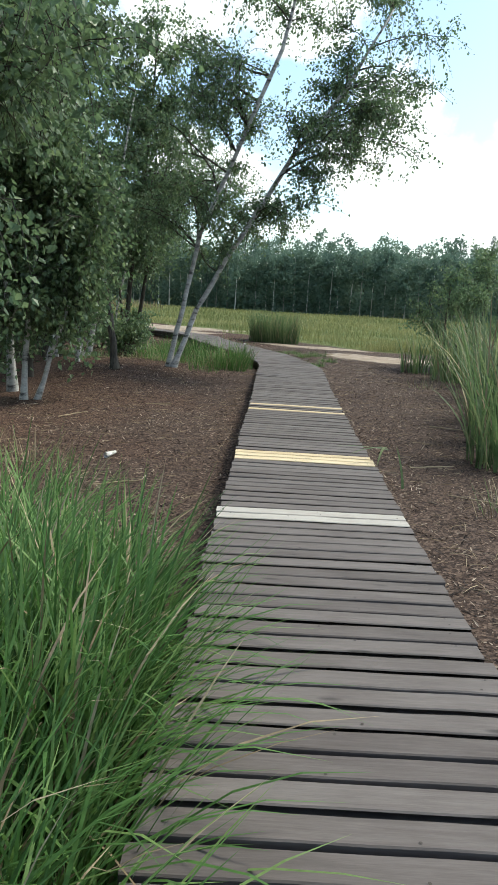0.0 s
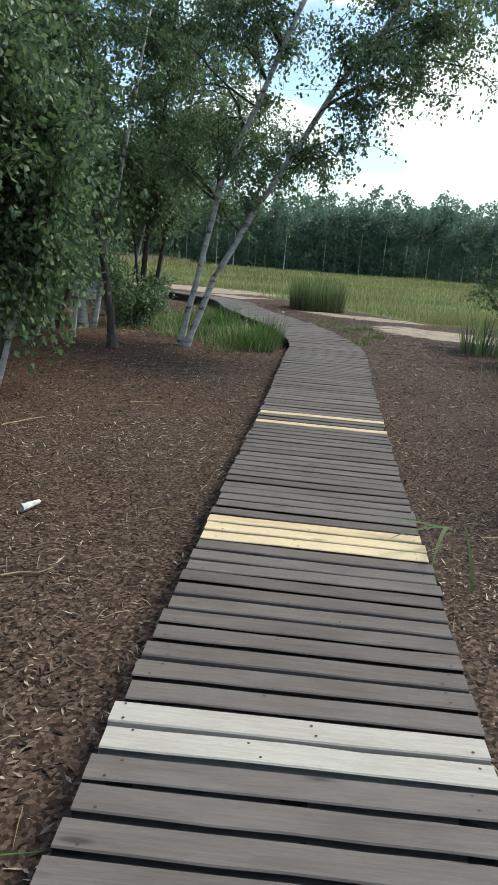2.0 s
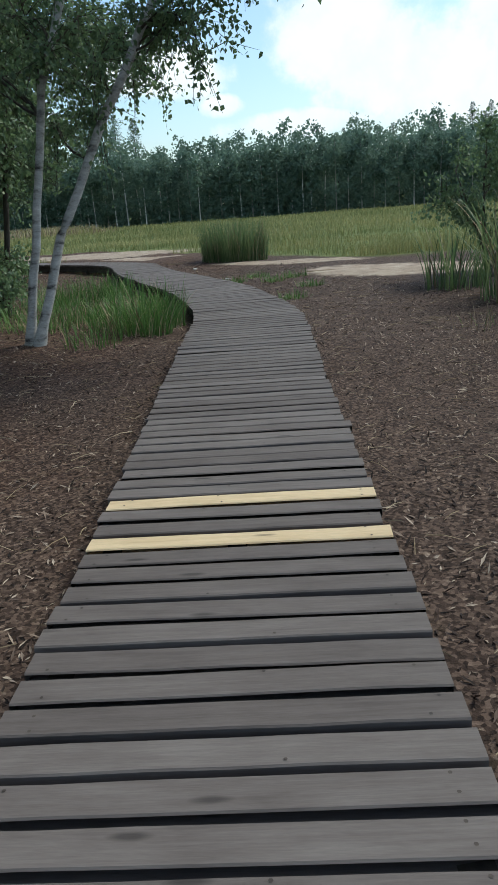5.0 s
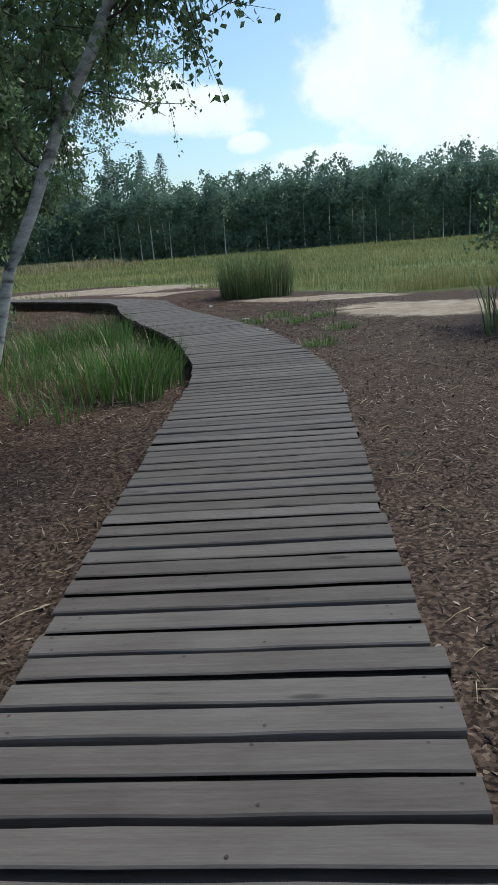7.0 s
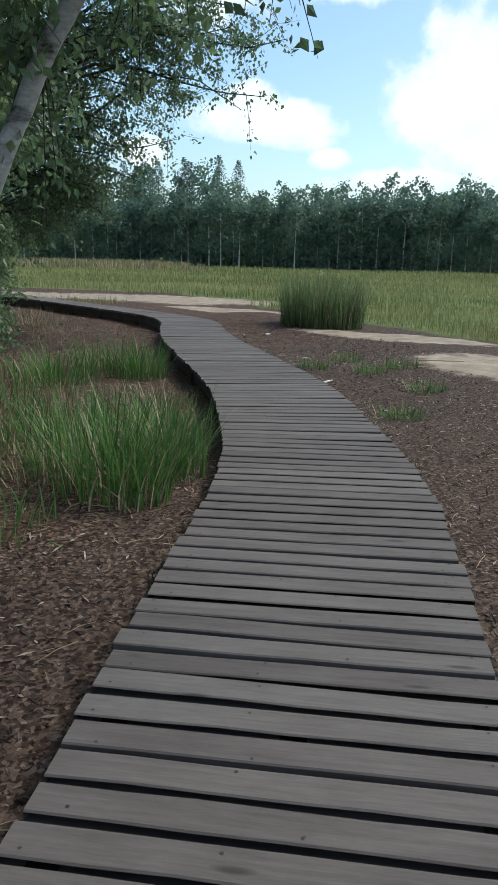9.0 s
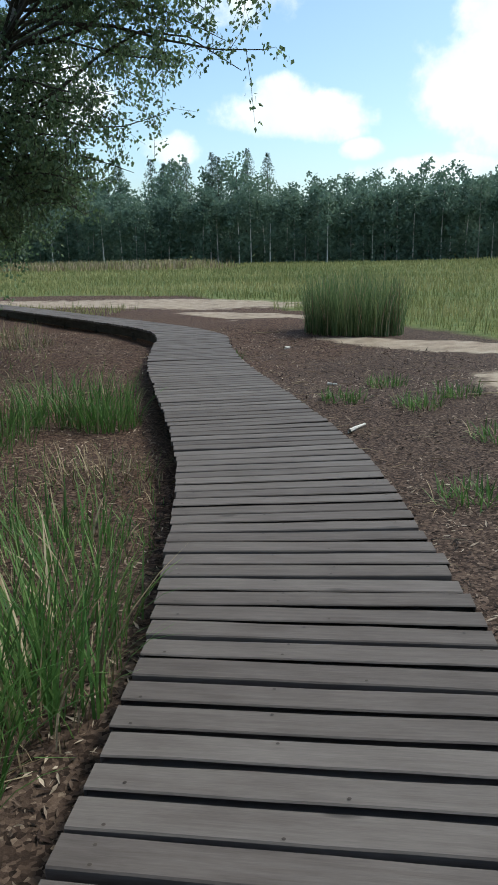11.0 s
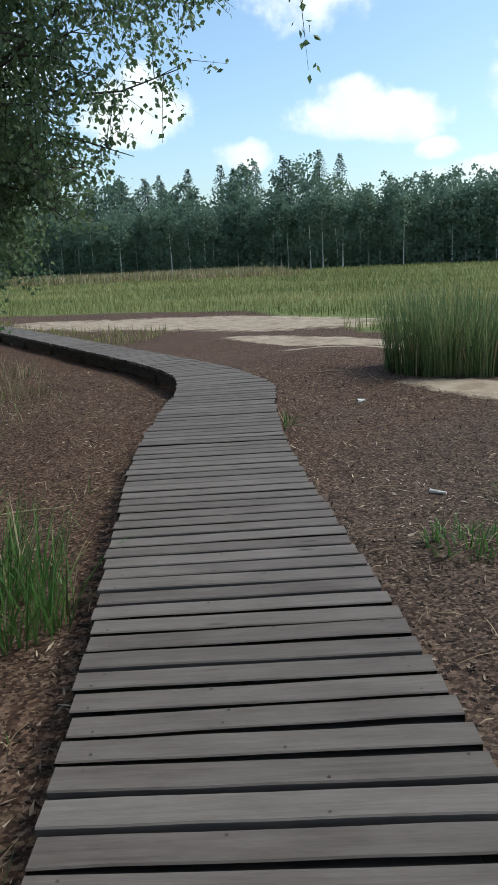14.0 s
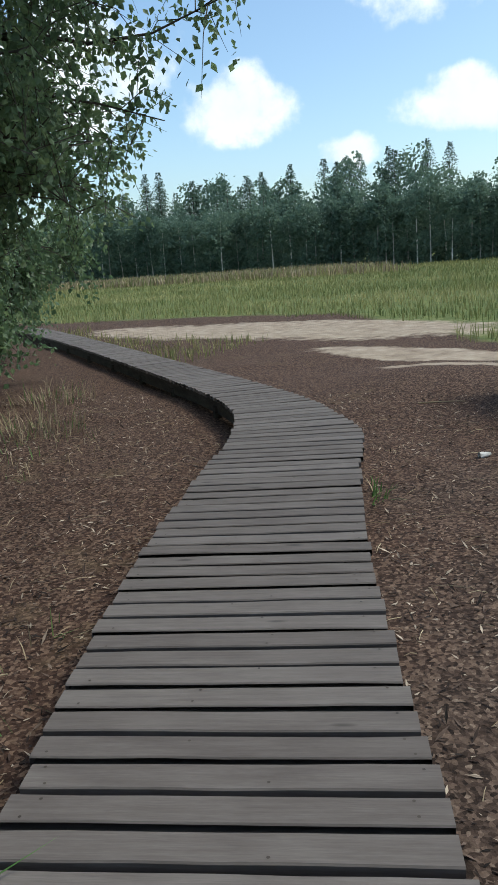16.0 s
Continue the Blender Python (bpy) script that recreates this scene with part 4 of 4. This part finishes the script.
def plank_mesh(seed, mat):
    """A unit-long plank, 128 mm wide, with slightly wavy worn edges and nail heads."""
    r = random.Random(seed)
    B = Build()
    n = 6
    hw = 0.056
    for i in range(n + 1):
        x = -0.5 + i / n
        a, b = hw + r.uniform(-0.003, 0.002), hw + r.uniform(-0.003, 0.002)
        c = r.uniform(-0.0015, 0.0015)
        B.v += [(x, -a, -0.005 + c), (x, -a + 0.005, c), (x, b - 0.005, c), (x, b, -0.005 + c), (x, b, -0.04), (x, -a, -0.04)]
    for i in range(n):
        for k in range(5):
            q = i * 6 + k
            B.f.append((q, q + 6, q + 7, q + 1))
            B.m.append(0)
    B.f += [tuple(range(6)), tuple(reversed(range(n * 6, n * 6 + 6)))]
    B.m += [0, 0]
    for x in (-0.44, r.uniform(-0.12, 0.12), 0.44):
        for y in (-0.032, 0.034):
            if r.random() < 0.5:
                continue
            px, py = x + r.uniform(-0.03, 0.03), y + r.uniform(-0.01, 0.01)
            b0 = len(B.v)
            B.v += [(px + 0.0045 * math.cos(k * math.pi / 3), py + 0.0055 * math.sin(k * math.pi / 3), 0.0016) for k in range(6)]
            B.f.append(tuple(range(b0, b0 + 6)))
            B.m.append(1)
    me = bpy.data.meshes.new("plank")
    me.from_pydata(B.v, [], B.f)
    me.materials.append(mat)
    me.materials.append(NAIL)
    me.polygons.foreach_set("material_index", B.m)
    return me


GREY = [plank_mesh(i, WOOD) for i in range(8)]
FRESH = [plank_mesh(20 + i, PINE) for i in range(3)]
FADED = [plank_mesh(30 + i, PALE) for i in range(2)]
rp = random.Random(3)
MIDS = [(smooth_spot(LEFT, u) + smooth_spot(RIGHT, u)) / 2 for u in np.linspace(0, len(LEFT) - 1.002, 3000)]
RUN = np.concatenate([[0.0], np.cumsum([(q - p).length for p, q in zip(MIDS, MIDS[1:])])])
MX, MY = np.array([m.x for m in MIDS]), np.array([m.y for m in MIDS])
k0 = float(np.interp(7.06, MY, RUN))
length = float(RUN[-1])
# direction of the planks along the way: plan y of the middle, degrees
TURN = [(-3, 4), (5, 6), (7, 2.5), (10, 1), (12, 2), (15, 4.5), (17, 8), (18.3, 14.5), (19.5, 18), (20.5, 20.2), (22, 21.2), (24, 21.2), (26, 23), (27, 30), (28, 38), (29.5, 48), (32, 52), (40, 52)]


def edge_lines():
    n = len(LEFT)
    return [[smooth_spot(poly, (n - 1.002) * q / 400) for q in range(401)] for poly in (LEFT, RIGHT)]


EDGE_L, EDGE_R = edge_lines()


def cut(edge, mid, ang):
    """Where the plank's line through mid meets an edge."""
    nx, ny = -math.sin(ang), math.cos(ang)
    best = None
    for p, q in zip(edge, edge[1:]):
        u, v = (p.x - mid.x) * nx + (p.y - mid.y) * ny, (q.x - mid.x) * nx + (q.y - mid.y) * ny
        if u * v <= 0 and u != v:
            h = p.lerp(q, u / (u - v))
            if best is None or (h - mid).length < (best - mid).length:
                best = h
    return best


d = k0 - PITCH / 2
first = -int((d - 0.3) / PITCH)
k = first
while True:
    dd = d + k * PITCH
    if dd > length - 1.2:
        break
    mid = Vector((float(np.interp(dd, RUN, MX)), float(np.interp(dd, RUN, MY)), 0))
    ang = radians(float(np.interp(mid.y, [q[0] for q in TURN], [q[1] for q in TURN])))
    a, b = cut(EDGE_L, mid, ang), cut(EDGE_R, mid, ang)
    if a is None or b is None or (b - a).length > 2.2:
        k += 1
        continue
    a += (a - b).normalized() * rp.gauss(0, 0.007)
    b += (b - a).normalized() * rp.gauss(0, 0.007)
    mid = (a + b) / 2
    if k in (0, -1, -2):
        me, lab = FRESH[-k], "new yellow pine plank"
    elif k in (23, 20):
        me, lab = FRESH[1 + (k == 23)], "new yellow pine plank"
    elif k in (-15, -14):
        me, lab = FADED[k + 15], "pale bleached plank"
    else:
        me, lab = GREY[rp.randrange(8)], ""
    ob = new("plank", me)
    ob.parent = walkway
    ob.location = (mid.x, mid.y, rp.uniform(-0.003, 0.003))
    flip = math.pi if rp.random() < 0.5 else 0
    ob.rotation_euler = (rp.gauss(0, 0.006), rp.gauss(0, 0.003), math.atan2(b.y - a.y, b.x - a.x) + flip + rp.gauss(0, 0.0025))
    ob.scale = ((b - a).length, rp.uniform(0.97, 1.01), 1)
    if lab:
        ob["label"] = lab
    k += 1
